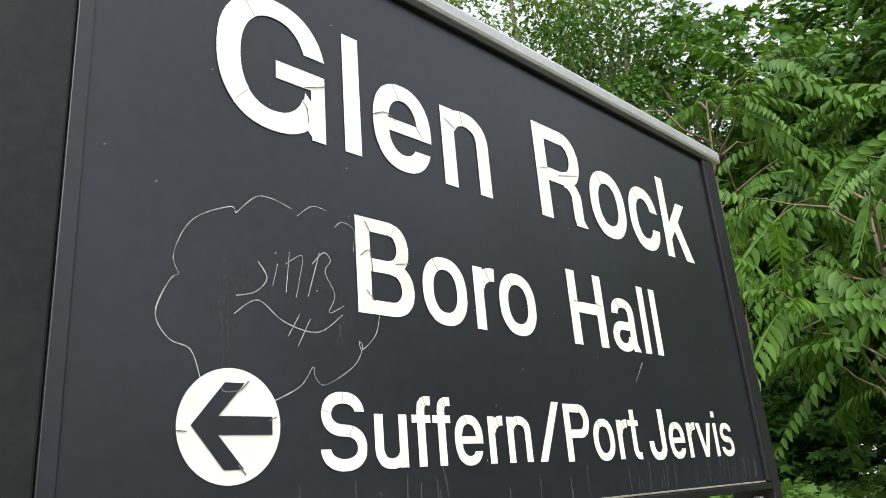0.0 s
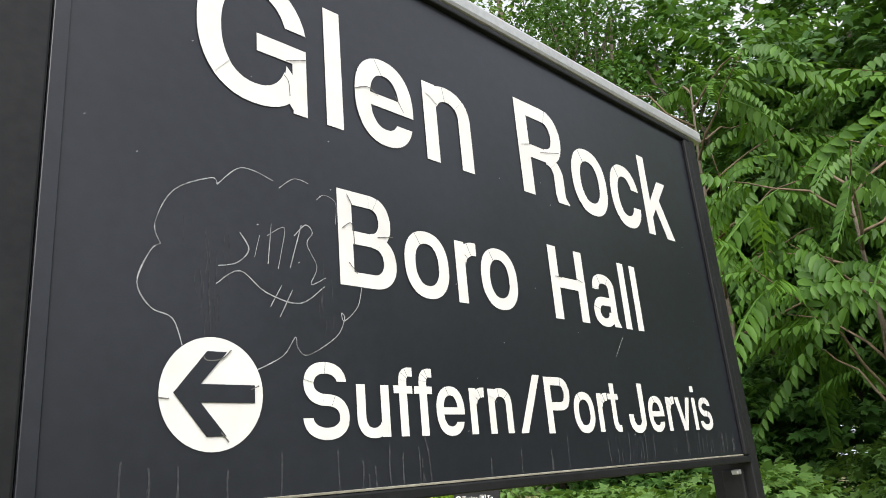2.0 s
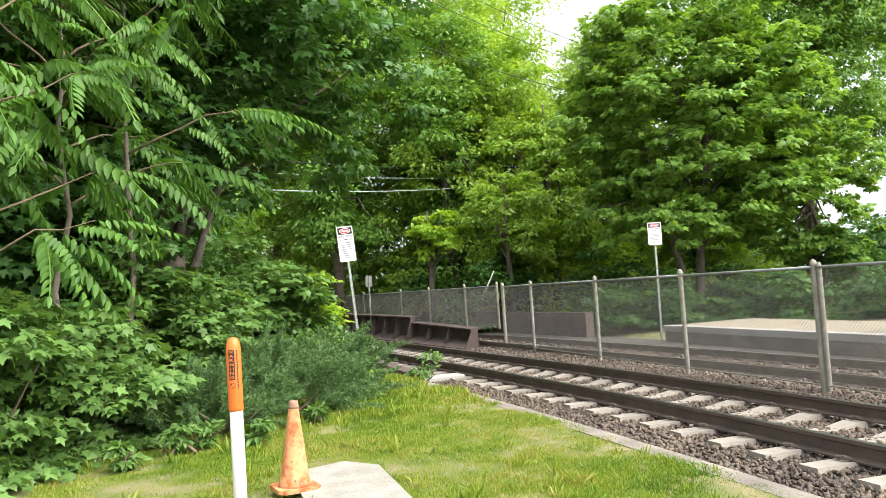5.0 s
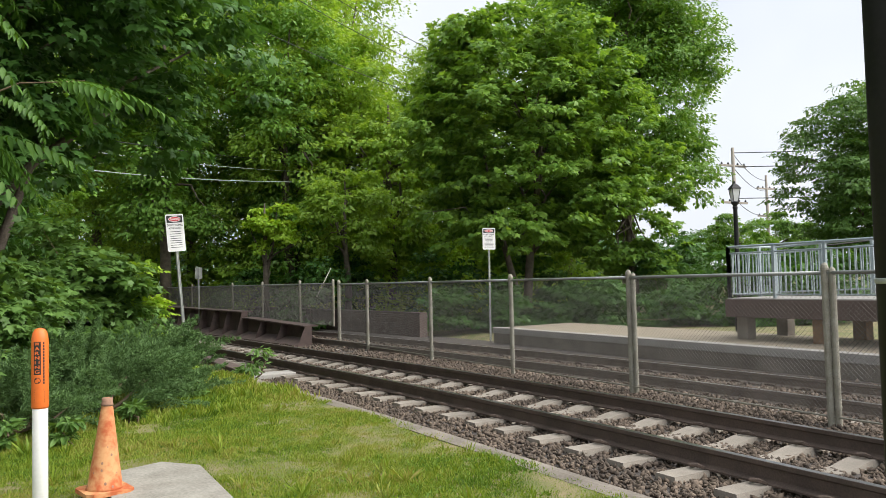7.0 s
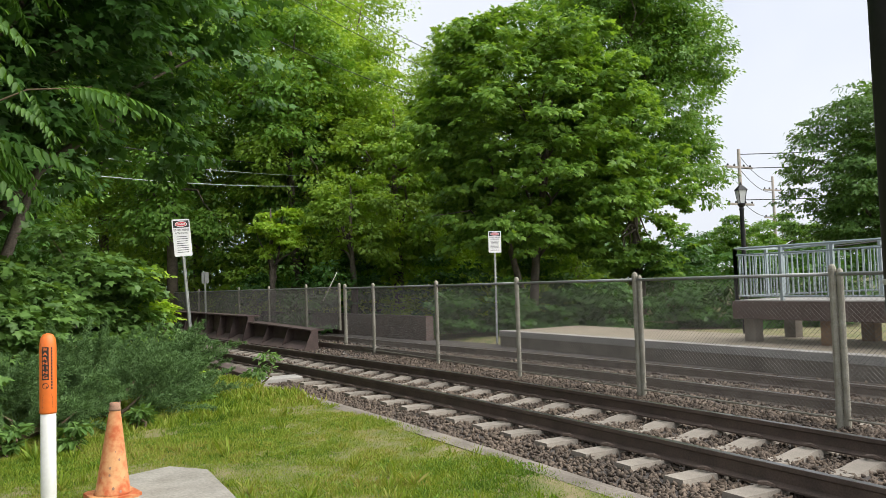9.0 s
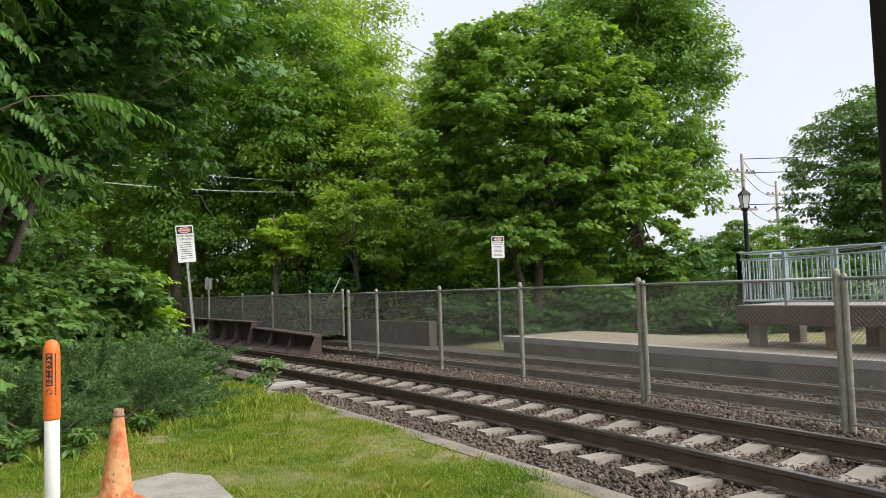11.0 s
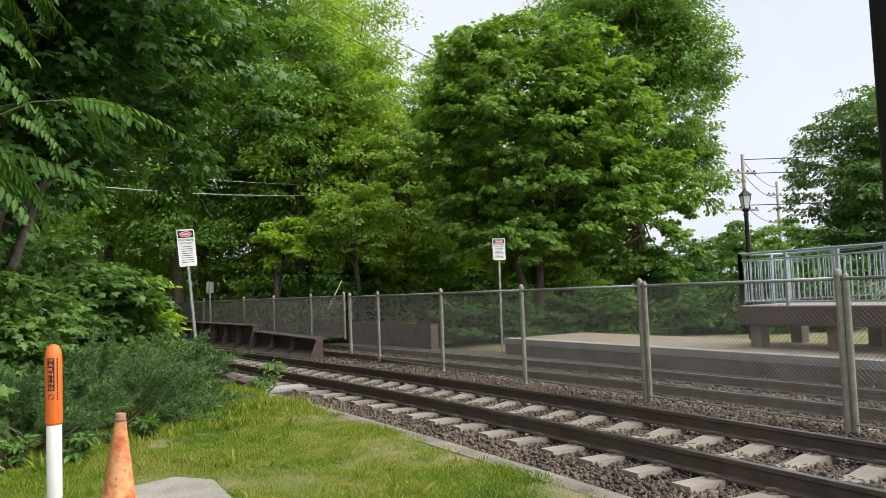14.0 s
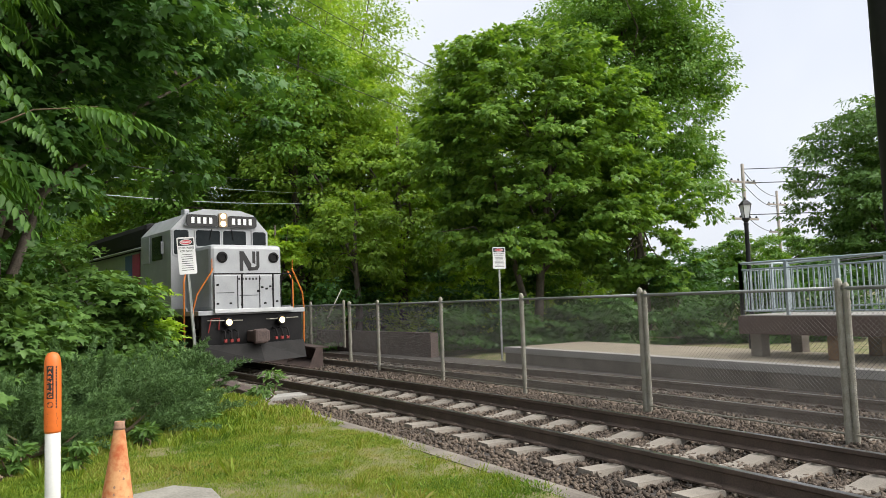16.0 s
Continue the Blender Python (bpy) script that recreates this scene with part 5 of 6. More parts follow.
turf("weed", "taller seeding grass tufts scattered over the verge", 220, 14, (-1.5, 3.9, 2.9, 14), 0.13, L_GRASS, LEAF_BLADE, -0.1, 0.45, 0.02)
# ---- things on the grass ----
GREY_SLAB = thing("concrete_slab", "cracked pale concrete slab set in the grass", "slab")
part("slab", prism([(0.62, 4.6), (1.40, 4.9), (1.42, 6.75), (1.16, 7.08), (0.66, 6.9)], 0.07, m=Matrix.Translation((0, 0, -0.065))), M_SLAB, GREY_SLAB)

post = thing("marker_post", "white plastic utility marker post with orange warning sleeve", "post", pose(0.13, 4.42, 0, 0, 0, -2))
part("shaft", lathe([(0.037, -0.1), (0.037, 0.95), (0.035, 0.955)], 20), M_WHITE, post, "white round shaft", True)
sl = part("sleeve", lathe([(0.0395, 0.945), (0.041, 0.955), (0.041, 1.27), (0.04, 1.3), (0.036, 1.33), (0.025, 1.352), (0.004, 1.36)], 20), M_ORANGE, post, "orange domed sleeve", True)


def wrap(bm, radius):
    """Lay a flat piece round an upright post: x runs round it, y stays height, z is how far it stands off."""
    for v in bm.verts:
        a, z, d = v.co.x / radius, v.co.y, v.co.z
        v.co = (math.sin(a) * (radius + d), -math.cos(a) * (radius + d), z)
    return bm


def bars(bm, x0, x1, y0, y1, rows, gap=0.6, ragged=0.25):
    for i in range(rows):
        h = (y1 - y0) / rows
        y = y1 - (i + 1) * h
        inset = ragged * rng.random() * (x1 - x0) / 2
        v = [bm.verts.new((x, q, 0)) for x, q in ((x0 + inset, y + h * gap / 2), (x1 - inset, y + h * gap / 2), (x1 - inset, y + h * (1 - gap / 2)), (x0 + inset, y + h * (1 - gap / 2)))]
        bm.faces.new(v)
    return bm


def flat(x0, y0, x1, y1, z, cuts=1, bm=None):
    bm = bm or bmesh.new()
    xs = [x0 + (x1 - x0) * i / cuts for i in range(cuts + 1)]
    lo, hi = [bm.verts.new((x, y0, z)) for x in xs], [bm.verts.new((x, y1, z)) for x in xs]
    for i in range(cuts):
        bm.faces.new((lo[i], lo[i + 1], hi[i + 1], hi[i]))
    return bm


part("warning_panel", wrap(flat(-0.03, 1.12, 0.004, 1.29, 0.0008, 6), 0.041), M_INK, sl, "black panel behind the word WARNING")
for i, ch in enumerate("WARNING"):
    o = words("letter", ch, -0.024, -0.002, 1.27 - i * 0.0238, 1.287 - i * 0.0238, M_ORANGE, sl, I4, 0.02, 0.0016)
    bm = bmesh.new()
    bm.from_mesh(o.data)
    wrap(bm, 0.041)
    bm.to_mesh(o.data)
    bm.free()
part("small_print", wrap(bars(bmesh.new(), 0.014, 0.022, 1.07, 1.29, 14, 0.2, 0.1), 0.0415), M_INK, sl)
part("small_print", wrap(bars(bmesh.new(), -0.03, 0.024, 0.975, 1.05, 6, 0.4), 0.0415), M_INK, sl)
ringm = bmesh.new()
for k in range(20):
    a, b = 2 * math.pi * k / 20, 2 * math.pi * (k + 1) / 20
    ringm.faces.new([ringm.verts.new((-0.013 + math.cos(t) * r, 1.09 + math.sin(t) * r, 0)) for t, r in ((a, 0.013), (b, 0.013), (b, 0.016), (a, 0.016))])
ringm.faces.new([ringm.verts.new((-0.013 + x, 1.09 + y, 0)) for x, y in ((-0.012, 0.008), (-0.008, 0.012), (0.012, -0.008), (0.008, -0.012))])
part("no_digging_mark", wrap(ringm, 0.0416), M_INK, sl, "black ring with a slash")

cone = thing("traffic_cone", "old faded orange traffic cone with dirty base on the slab edge", "cone", pose(0.62, 6.32, 0.0, 0, 2, 12))
part("body", lathe([(0.14, 0.03), (0.125, 0.05), (0.104, 0.2), (0.073, 0.42), (0.046, 0.62), (0.034, 0.7), (0.036, 0.712), (0.028, 0.712), (0.026, 0.64)], 28), M_CONE, cone, "scuffed faded orange cone", True)
part("tip", lathe([(0.0455, 0.655), (0.042, 0.672), (0.038, 0.69), (0.039, 0.714), (0.029, 0.716), (0.027, 0.7)], 24), M_CONE_RIM, cone, "grimy open tip", True)
part("base", prism([(-0.175, -0.13), (-0.13, -0.175), (0.13, -0.175), (0.175, -0.13), (0.175, 0.13), (0.13, 0.175), (-0.13, 0.175), (-0.175, 0.13)], 0.032), M_CONE, cone, "square base plate")
for k in range(14):
    a, z = rng.normal() * 1.2 - 1.5, 0.06 + 0.3 * rng.random() ** 1.5
    r = 0.132 - 0.141 * z + 0.002
    s = 0.004 + 0.009 * rng.random()
    bm = bmesh.new()
    bm.faces.new([bm.verts.new(((r + 0.001 - (0.158 * math.sin(t) * s)) * math.cos(a + math.cos(t) * s / r * (0.6 + 0.4 * rng.random())), (r + 0.001 - 0.158 * math.sin(t) * s) * math.sin(a + math.cos(t) * s / r), z + math.sin(t) * s)) for t in (2 * math.pi * q / 9 for q in range(9))])
    part("scuff", bm, M_CONE_RIM, cone)


def rounded(w, h, r, n=4):
    return [(cx + r * math.cos(a), cy + r * math.sin(a)) for cx, cy, a0 in ((w / 2 - r, h / 2 - r, 0), (-w / 2 + r, h / 2 - r, 90), (-w / 2 + r, -h / 2 + r, 180), (w / 2 - r, -h / 2 + r, 270)) for a in (radians(a0 + 90 * k / n) for k in range(n + 1))]


def warning_sign(label, base, height, w, h, turn, lean, blank=False):
    """A sheet sign on a channel post; local x across the face, -y towards the reader."""
    t = thing("warning_sign", label, "sign", Matrix.Translation(base) @ pose(0, 0, 0, 0, lean, turn))
    part("pole", tube([(-0.012, 0.02, -0.3), (-0.012, 0.02, height)], 0.022, 8), M_GALV, t, "grey steel post")
    part("pole_edge", tube([(0.022, 0.028, -0.3), (0.022, 0.028, height - h)], 0.012, 6), M_GALV, t)
    P = Matrix.Translation((0, 0, height - h / 2)) @ pose(0, 0, 0, 90, 0, 0)
    plate = part("plate", prism(rounded(w, h, 0.03), 0.004, m=P @ Matrix.Translation((0, 0, -0.002))), M_GALV if blank else M_SIGNWHITE, t, "grey plate seen from behind" if blank else "white sheet")
    if blank:
        return t
    top = flat(-w * 0.44, h * 0.27, w * 0.44, h * 0.46, 0.0035)
    bmesh.ops.transform(top, matrix=P, verts=top.verts)
    part("header", top, M_INK, plate, "black header panel")
    for rx, ry, z, m in ((0.34, 0.075, 0.005, M_SIGNWHITE), (0.31, 0.06, 0.0062, M_RED)):
        bm = bmesh.new()
        bm.faces.new([bm.verts.new((math.cos(a) * rx * w, h * 0.365 + math.sin(a) * ry * h, z)) for a in (2 * math.pi * k / 28 for k in range(28))])
        bmesh.ops.transform(bm, matrix=P, verts=bm.verts)
        part("oval", bm, m, plate)
    words("lettering", "DANGER", -w * 0.24, w * 0.24, h * 0.34, h * 0.39, M_SIGNWHITE, plate, P, 0.02, 0.0074)
    words("lettering", "DO NOT TRESPASS", -w * 0.43, w * 0.43, h * 0.18, h * 0.235, M_INK, plate, P, 0.02, 0.0035)
    words("lettering", "ACTIVE RAILWAY", -w * 0.36, w * 0.36, h * 0.10, h * 0.15, M_INK, plate, P, 0.015, 0.0035)
    bm = bars(bmesh.new(), -w * 0.38, w * 0.38, -h * 0.42, h * 0.06, 8, 1.25)
    bmesh.ops.transform(bm, matrix=P @ Matrix.Translation((0, 0, 0.0035)), verts=bm.verts)
    part("small_print", bm, M_INK, plate)
    return t


warning_sign("white no-trespassing sign with red danger oval on leaning post", (2.97, 15.0, -0.2), 3.18, 0.345, 0.72, 8, -4.6)
warning_sign("white no-trespassing sign on post at the platform end", (12.6, 18.9, 0.0), 3.13, 0.40, 0.66, -18, 0.5)
warning_sign("small sign seen from behind on bridge post", (on_line(8.6, 31.0, 0).x, 31.0, 0.4), 1.95, 0.28, 0.46, 160, 0.0, True)

# leaning steel column at the edge of the platform
col = thing("steel_column", "thick dark painted steel column beside the grass", "column", pose(2.74, 1.46, 0, 0, 0, 30))
part("shaft", lathe([(0.09, -0.1), (0.09, 4.4), (0.085, 4.42)], 24), M_BLACKPOST, col, "", True)
part("collar", lathe([(0.0915, 1.5), (0.0935, 1.503), (0.0935, 1.517), (0.0915, 1.52)], 24), M_ALU, col, "thin pale band", True)
part("foot", lathe([(0.15, -0.08), (0.15, -0.02), (0.11, 0.0), (0.1, 0.06)], 24), M_BLACKPOST, col, "", True)

# ---- accessible ramp on the far platform ----
ramp = thing("access_ramp", "raised wooden-pier boarding ramp with blue-grey metal railings", "ramp")
RX0, RX1, RY0, RY1 = 13.4, 15.1, -8.0, 10.85
part("deck", box(RX0, RY0, 0.93, RX1, RY1, 1.02, 0.01), M_CONCRETE, ramp)
part("fascia", box(RX0 - 0.04, RY0, 0.62, RX0, RY1 + 0.04, 1.0, 0.008), M_BROWN, ramp, "dark brown edge board")
part("fascia", box(RX0, RY1, 0.62, RX1, RY1 + 0.04, 1.0, 0.008), M_BROWN, ramp)
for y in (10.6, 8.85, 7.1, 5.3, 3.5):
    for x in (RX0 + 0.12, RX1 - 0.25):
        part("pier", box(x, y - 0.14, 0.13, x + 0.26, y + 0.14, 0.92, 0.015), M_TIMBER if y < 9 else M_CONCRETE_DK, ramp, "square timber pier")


def railing(p0, p1, z0, z1, height, n, level=0.0):
    a, b = Vector((*p0, z0)), Vector((*p1, z1))
    for dz, r in ((height, 0.026), (height - 0.14, 0.018), (0.1, 0.018)):
        part("handrail", tube([a + Vector((0, 0, dz)), b + Vector((0, 0, dz))], r, 6), M_BLUEGREY, ramp)
    for i in range(n + 1):
        q = a.lerp(b, i / n)
        if i % 9 == 0:
            part("upright", box(q.x - 0.03, q.y - 0.03, q.z, q.x + 0.03, q.y + 0.03, q.z + height + 0.01), M_BLUEGREY, ramp)
        else:
            part("baluster", box(q.x - 0.009, q.y - 0.009, q.z + 0.1, q.x + 0.009, q.y + 0.009, q.z + height - 0.14), M_BLUEGREY, ramp)


railing((RX0 + 0.05, RY1 - 0.02), (RX0 + 0.05, 2.0), 1.0, 1.0, 1.12, 72)
railing((RX0 + 0.05, RY1 - 0.02), (RX1 - 0.05, RY1 - 0.02), 1.0, 1.0, 1.12, 14)
railing((RX1 - 0.05, RY1 - 0.02), (RX1 - 0.05, 2.0), 1.0, 1.3, 1.12, 72)
railing((RX1 + 1.4, RY1 - 1.6), (RX1 + 1.4, 2.0), 0.85, 1.55, 1.12, 54)
part("upper_landing", box(RX1, 2.0, 0.8, RX1 + 1.5, RY1 - 1.5, 0.9, 0.01), M_CONCRETE, ramp)
for y in (9.0, 6.0, 3.0):
    part("pier", box(RX1 + 1.1, y - 0.12, -0.2, RX1 + 1.35, y + 0.12, 0.8, 0.015), M_TIMBER, ramp)

# lantern on a black pole
lamp = thing("street_lamp", "black post lamp with four-sided lantern behind the ramp", "lamp", pose(17.2, 13.55, 0, 0, 0, 20))
part("pole", lathe([(0.13, -0.15), (0.12, 0.5), (0.07, 0.6), (0.055, 3.3), (0.075, 3.36), (0.05, 3.4)], 12), M_BLACKPOST, lamp, "", True)
part("glass", lathe([(0.085, 3.5), (0.15, 3.86), (0.14, 3.88)], 4), M_LAMPGLASS, lamp, "frosted tapered glass")
part("base_cup", lathe([(0.05, 3.4), (0.1, 3.46), (0.11, 3.5), (0.09, 3.52)], 8), M_BLACKPOST, lamp)
part("roof", lathe([(0.19, 3.87), (0.17, 3.9), (0.08, 3.99), (0.03, 4.02), (0.02, 4.08), (0.004, 4.1)], 4), M_BLACKPOST, lamp, "pyramid lantern roof")
for k in range(4):
    a = math.pi / 2 * k
    part("corner_bar", tube([(0.09 * math.cos(a), 0.09 * math.sin(a), 3.5), (0.158 * math.cos(a), 0.158 * math.sin(a), 3.88)], 0.01, 5), M_BLACKPOST, lamp)


def utility_pole(label, x, y, h, r=0.14):
    t = thing("utility_pole", label, "pole", pose(x, y, -0.2))
    part("pole", tube([(0, 0, 0), (0.03, 0, h * 0.5), (0.02, 0, h + 0.2)], [r, r * 0.85, r * 0.65], 10), M_POLEWOOD, t, "", True)
    for z in (h - 0.9, h - 3.0):
        part("crossarm", box(-1.1, -0.05, z, 1.1, 0.05, z + 0.12, 0.01), M_POLEWOOD, t)
        for q in (-0.95, -0.4, 0.4, 0.95):
            part("insulator", lathe([(0.05, 0), (0.06, 0.05), (0.03, 0.12)], 8, centre=(q, 0, z + 0.12)), M_BLACKPOST, t)
    return t


utility_pole("weathered wooden utility pole by the street", 35.5, 28.0, 8.7)
utility_pole("farther wooden utility pole by the street", 50.0, 36.5, 9.0)
utility_pole("wooden utility pole against the woods", 17.5, 36.4, 8.0, 0.13)


def cable(a, b, sag, r=0.018, material=None):
    pts = [Vector(a).lerp(Vector(b), k / 12) - Vector((0, 0, sag * 4 * (k / 12) * (1 - k / 12))) for k in range(13)]
    return tagged(finish(tube(pts, r, 5), "cable", material or M_CABLE), "thin overhead cable strung between poles", "cable", "overhead cables")


cable((17.5, 36.4, 7.2), (-5.0, 29.0, 6.6), 0.7, 0.018, M_CABLE_PALE)
cable((17.5, 36.4, 7.5), (-5.0, 30.0, 7.6), 0.6, 0.013, M_CABLE_PALE)
cable((17.5, 36.4, 7.9), (-3.0, 32.0, 8.3), 0.5, 0.02)
cable((17.5, 36.4, 7.0), (22, 30, 5.5), 0.3, 0.02)
for z, zz in ((13.0, 11.0), (15.5, 12.2), (16.6, 13.2)):
    cable((4.0, 28.0, z), (26.0, 36.0, zz), 0.7, 0.016)
for z in (8.4, 7.6, 5.8):
    cable((35.5, 28.0, z), (60.0, 10.0, z + 1.2), 0.5, 0.025)
    cable((35.5, 28.0, z), (50.0, 36.5, z + 0.2), 0.4, 0.02)
cable((22.5, 18.3, 2.2), (40.0, 10.0, 4.6), 0.3, 0.03)

# ---- small platform sign by the shrubs ----
small = thing("direction_sign", "small black direction sign with white words on one post", "sign", Matrix.Translation((-6.55, 6.55, 0.02)) @ pose(0, 0, 0, 0, 0, 43))
F = Matrix.Translation((0, -0.051, 1.24)) @ pose(0, 0, 0, 90, 0, 0)
part("panel", box(-0.27, -0.05, 0.87, 0.27, 0.05, 1.60, 0.006), M_BLACKPOST, small, "black sign box")
part("top_cap", box(-0.28, -0.06, 1.6, 0.28, 0.06, 1.66, 0.01), M_ALU, small, "grey metal cap")
part("post", box(-0.05, -0.05, -0.3, 0.05, 0.05, 0.87, 0.005), M_BLACKPOST, small)
for text, x0, x1, y in (("Exit To", -0.17, 0.02, 0.225), ("Street", -0.17, 0.0, 0.15), ("Trains", -0.17, 0.01, 0.06), ("To", 0.12, 0.19, 0.06), ("Hoboken", -0.17, 0.1, -0.02)):
    words("lettering", text, x0, x1, y, y + 0.05, M_LETTER, small, F, 0.02, 0.002)
for y in (0.25, 0.08):
    bm = bmesh.new()
    bmesh.ops.create_circle(bm, cap_ends=True, segments=20, radius=0.036, matrix=F @ Matrix.Translation((-0.215, y, 0.002)))
    part("arrow_disc", bm, M_LETTER, small)
    bm = bmesh.new()
    bm.faces.new([bm.verts.new(F @ Vector((-0.215 + px, y + py, 0.0036))) for px, py in ((-0.005, 0.024), (0.005, 0.024), (0.005, -0.004), (0.02, 0.006), (0.0, -0.026), (-0.02, 0.006), (-0.005, -0.004))])
    part("arrow", bm, M_INK, small)
for z0, m, r in ((0.002, M_LETTER, 0.036), (0.0034, M_BLACKPOST, 0.03)):
    part("train_mark", prism([(F @ Vector((0, 0, 0))).to_2d() * 0 + Vector(q) for q in ((0.035, 0.05), (0.105, 0.05), (0.105, 0.12), (0.035, 0.12))] if r > 0.033 else [Vector(q) for q in ((0.041, 0.056), (0.099, 0.056), (0.099, 0.114), (0.041, 0.114))], 0.001, m=F @ Matrix.Translation((0, 0, z0))), m, small)
part("train_mark", prism([(0.055, 0.068), (0.085, 0.068), (0.085, 0.105), (0.055, 0.105)], 0.001, m=F @ Matrix.Translation((0, 0, 0.0048))), M_LETTER, small)

# ---- house across the lawn ----
house = thing("house", "tan house with dark roof far across the lawn", "house", pose(-39, 32, -0.1, 0, 0, 50))
part("wall", box(-5, -3.5, 0, 5, 3.5, 2.9), M_TACTILE, house)
part("roof", prism([(-4.0, 2.85), (4.0, 2.85), (0, 5.0)], 10.8, m=pose(-5.4, 0, 0, 90, 0, 90)), M_BROWN, house, "dark gabled roof")
part("chimney", box(1.5, -0.5, 3.5, 2.5, 0.5, 5.8), M_TACTILE, house)
for x in (-3, 0, 3):
    w = part("window", box(x - 0.6, -3.56, 1.0, x + 0.6, -3.49, 2.2), M_WHITE, house)
    part("pane", box(x - 0.5, -3.59, 1.1, x + 0.5, -3.565, 2.1), M_INK, w)
lawn_path = tagged(finish(box(-30, 24, -0.05, -18, 25.2, 0.12), "path", M_TACTILE), "sandy path across the lawn", "path", kind="structure")

# ---- locomotive: nose at y = 0 towards the oncoming view, body along +y, rails at z = 0 ----
M_SILVER = mat("silver_grey_paint", (0.29, 0.30, 0.31), (0.38, 0.39, 0.4), 0.45, 0.1, scale=2.5, fine=40, bump=0.03)
M_LOCOBLACK = mat("sooty_black", (0.008, 0.008, 0.009), (0.016, 0.015, 0.0145), 0.75, 0.0, scale=3, fine=40, bump=0.1, spec=0.2)
M_SAFETY = mat("orange_handrail", (0.62, 0.18, 0.02), (0.5, 0.15, 0.02), 0.5, bump=0)
M_BLUE = mat("blue_stripe", (0.02, 0.07, 0.32), None, 0.45, bump=0)
M_MAGENTA = mat("magenta_stripe", (0.55, 0.03, 0.16), None, 0.45, bump=0)
M_CABGLASS = mat("dark_cab_glass", (0.012, 0.015, 0.016), (0.02, 0.024, 0.026), 0.15, bump=0, spec=0.08)
M_HOSE = mat("red_hose_head", (0.3, 0.035, 0.03), None, 0.6, bump=0)
M_LAMP_WHITE = lamp_mat("headlight_glow", (1.0, 0.74, 0.38), 2.2)
loco = thing("locomotive", "silver-grey diesel locomotive with black roof and lit headlights", "locomotive")


def lp(name, bm, m, label="", parent=None, smooth=False):
    return part(name, bm, m, parent or loco, label, smooth)


# frame, pilot and running gear
lp("frame", box(-1.5, 0.3, 1.05, 1.5, 17.5, 1.4, 0.02), M_LOCOBLACK, "black underframe")
lp("deck", box(-1.53, 0.12, 1.4, 1.53, 17.6, 1.52, 0.01), M_SILVER, "grey walkway edge")
lp("deck_front", box(-1.12, 0.02, 1.44, 1.12, 0.2, 1.55, 0.01), M_ALU, "pale front sill edge")
lp("pilot", box(-1.45, 0.16, 0.35, 1.45, 0.3, 1.4, 0.02), M_LOCOBLACK, "black pilot plate")
plow = bmesh.new()
a = [plow.verts.new(p) for p in ((-1.5, 0.16, 0.62), (0, -0.22, 0.62), (1.5, 0.16, 0.62), (1.5, 0.02, 0.14), (0, -0.5, 0.14), (-1.5, 0.02, 0.14))]
b = [plow.verts.new(v.co + Vector((0, 0.06, 0))) for v in a]
for k in ((0, 1, 4, 5), (1, 2, 3, 4)):
    plow.faces.new([a[i] for i in k])
    plow.faces.new([b[i] for i in k[::-1]])
for i in range(6):
    j = (i + 1) % 6
    plow.faces.new((a[j], a[i], b[i], b[j]))
lp("plow", plow, mat("worn_plow_steel", (0.008, 0.0075, 0.007), (0.02, 0.018, 0.017), 0.85, 0.0, scale=3, fine=30), "V-shaped grey-black snowplough blade")
coup = lp("coupler", box(-0.2, -0.45, 0.66, 0.2, 0.2, 0.96, 0.05), M_GIRDER, "rusty knuckle coupler")
lp("knuckle", box(-0.28, -0.56, 0.62, 0.1, -0.36, 1.0, 0.06), M_GIRDER, "", coup)
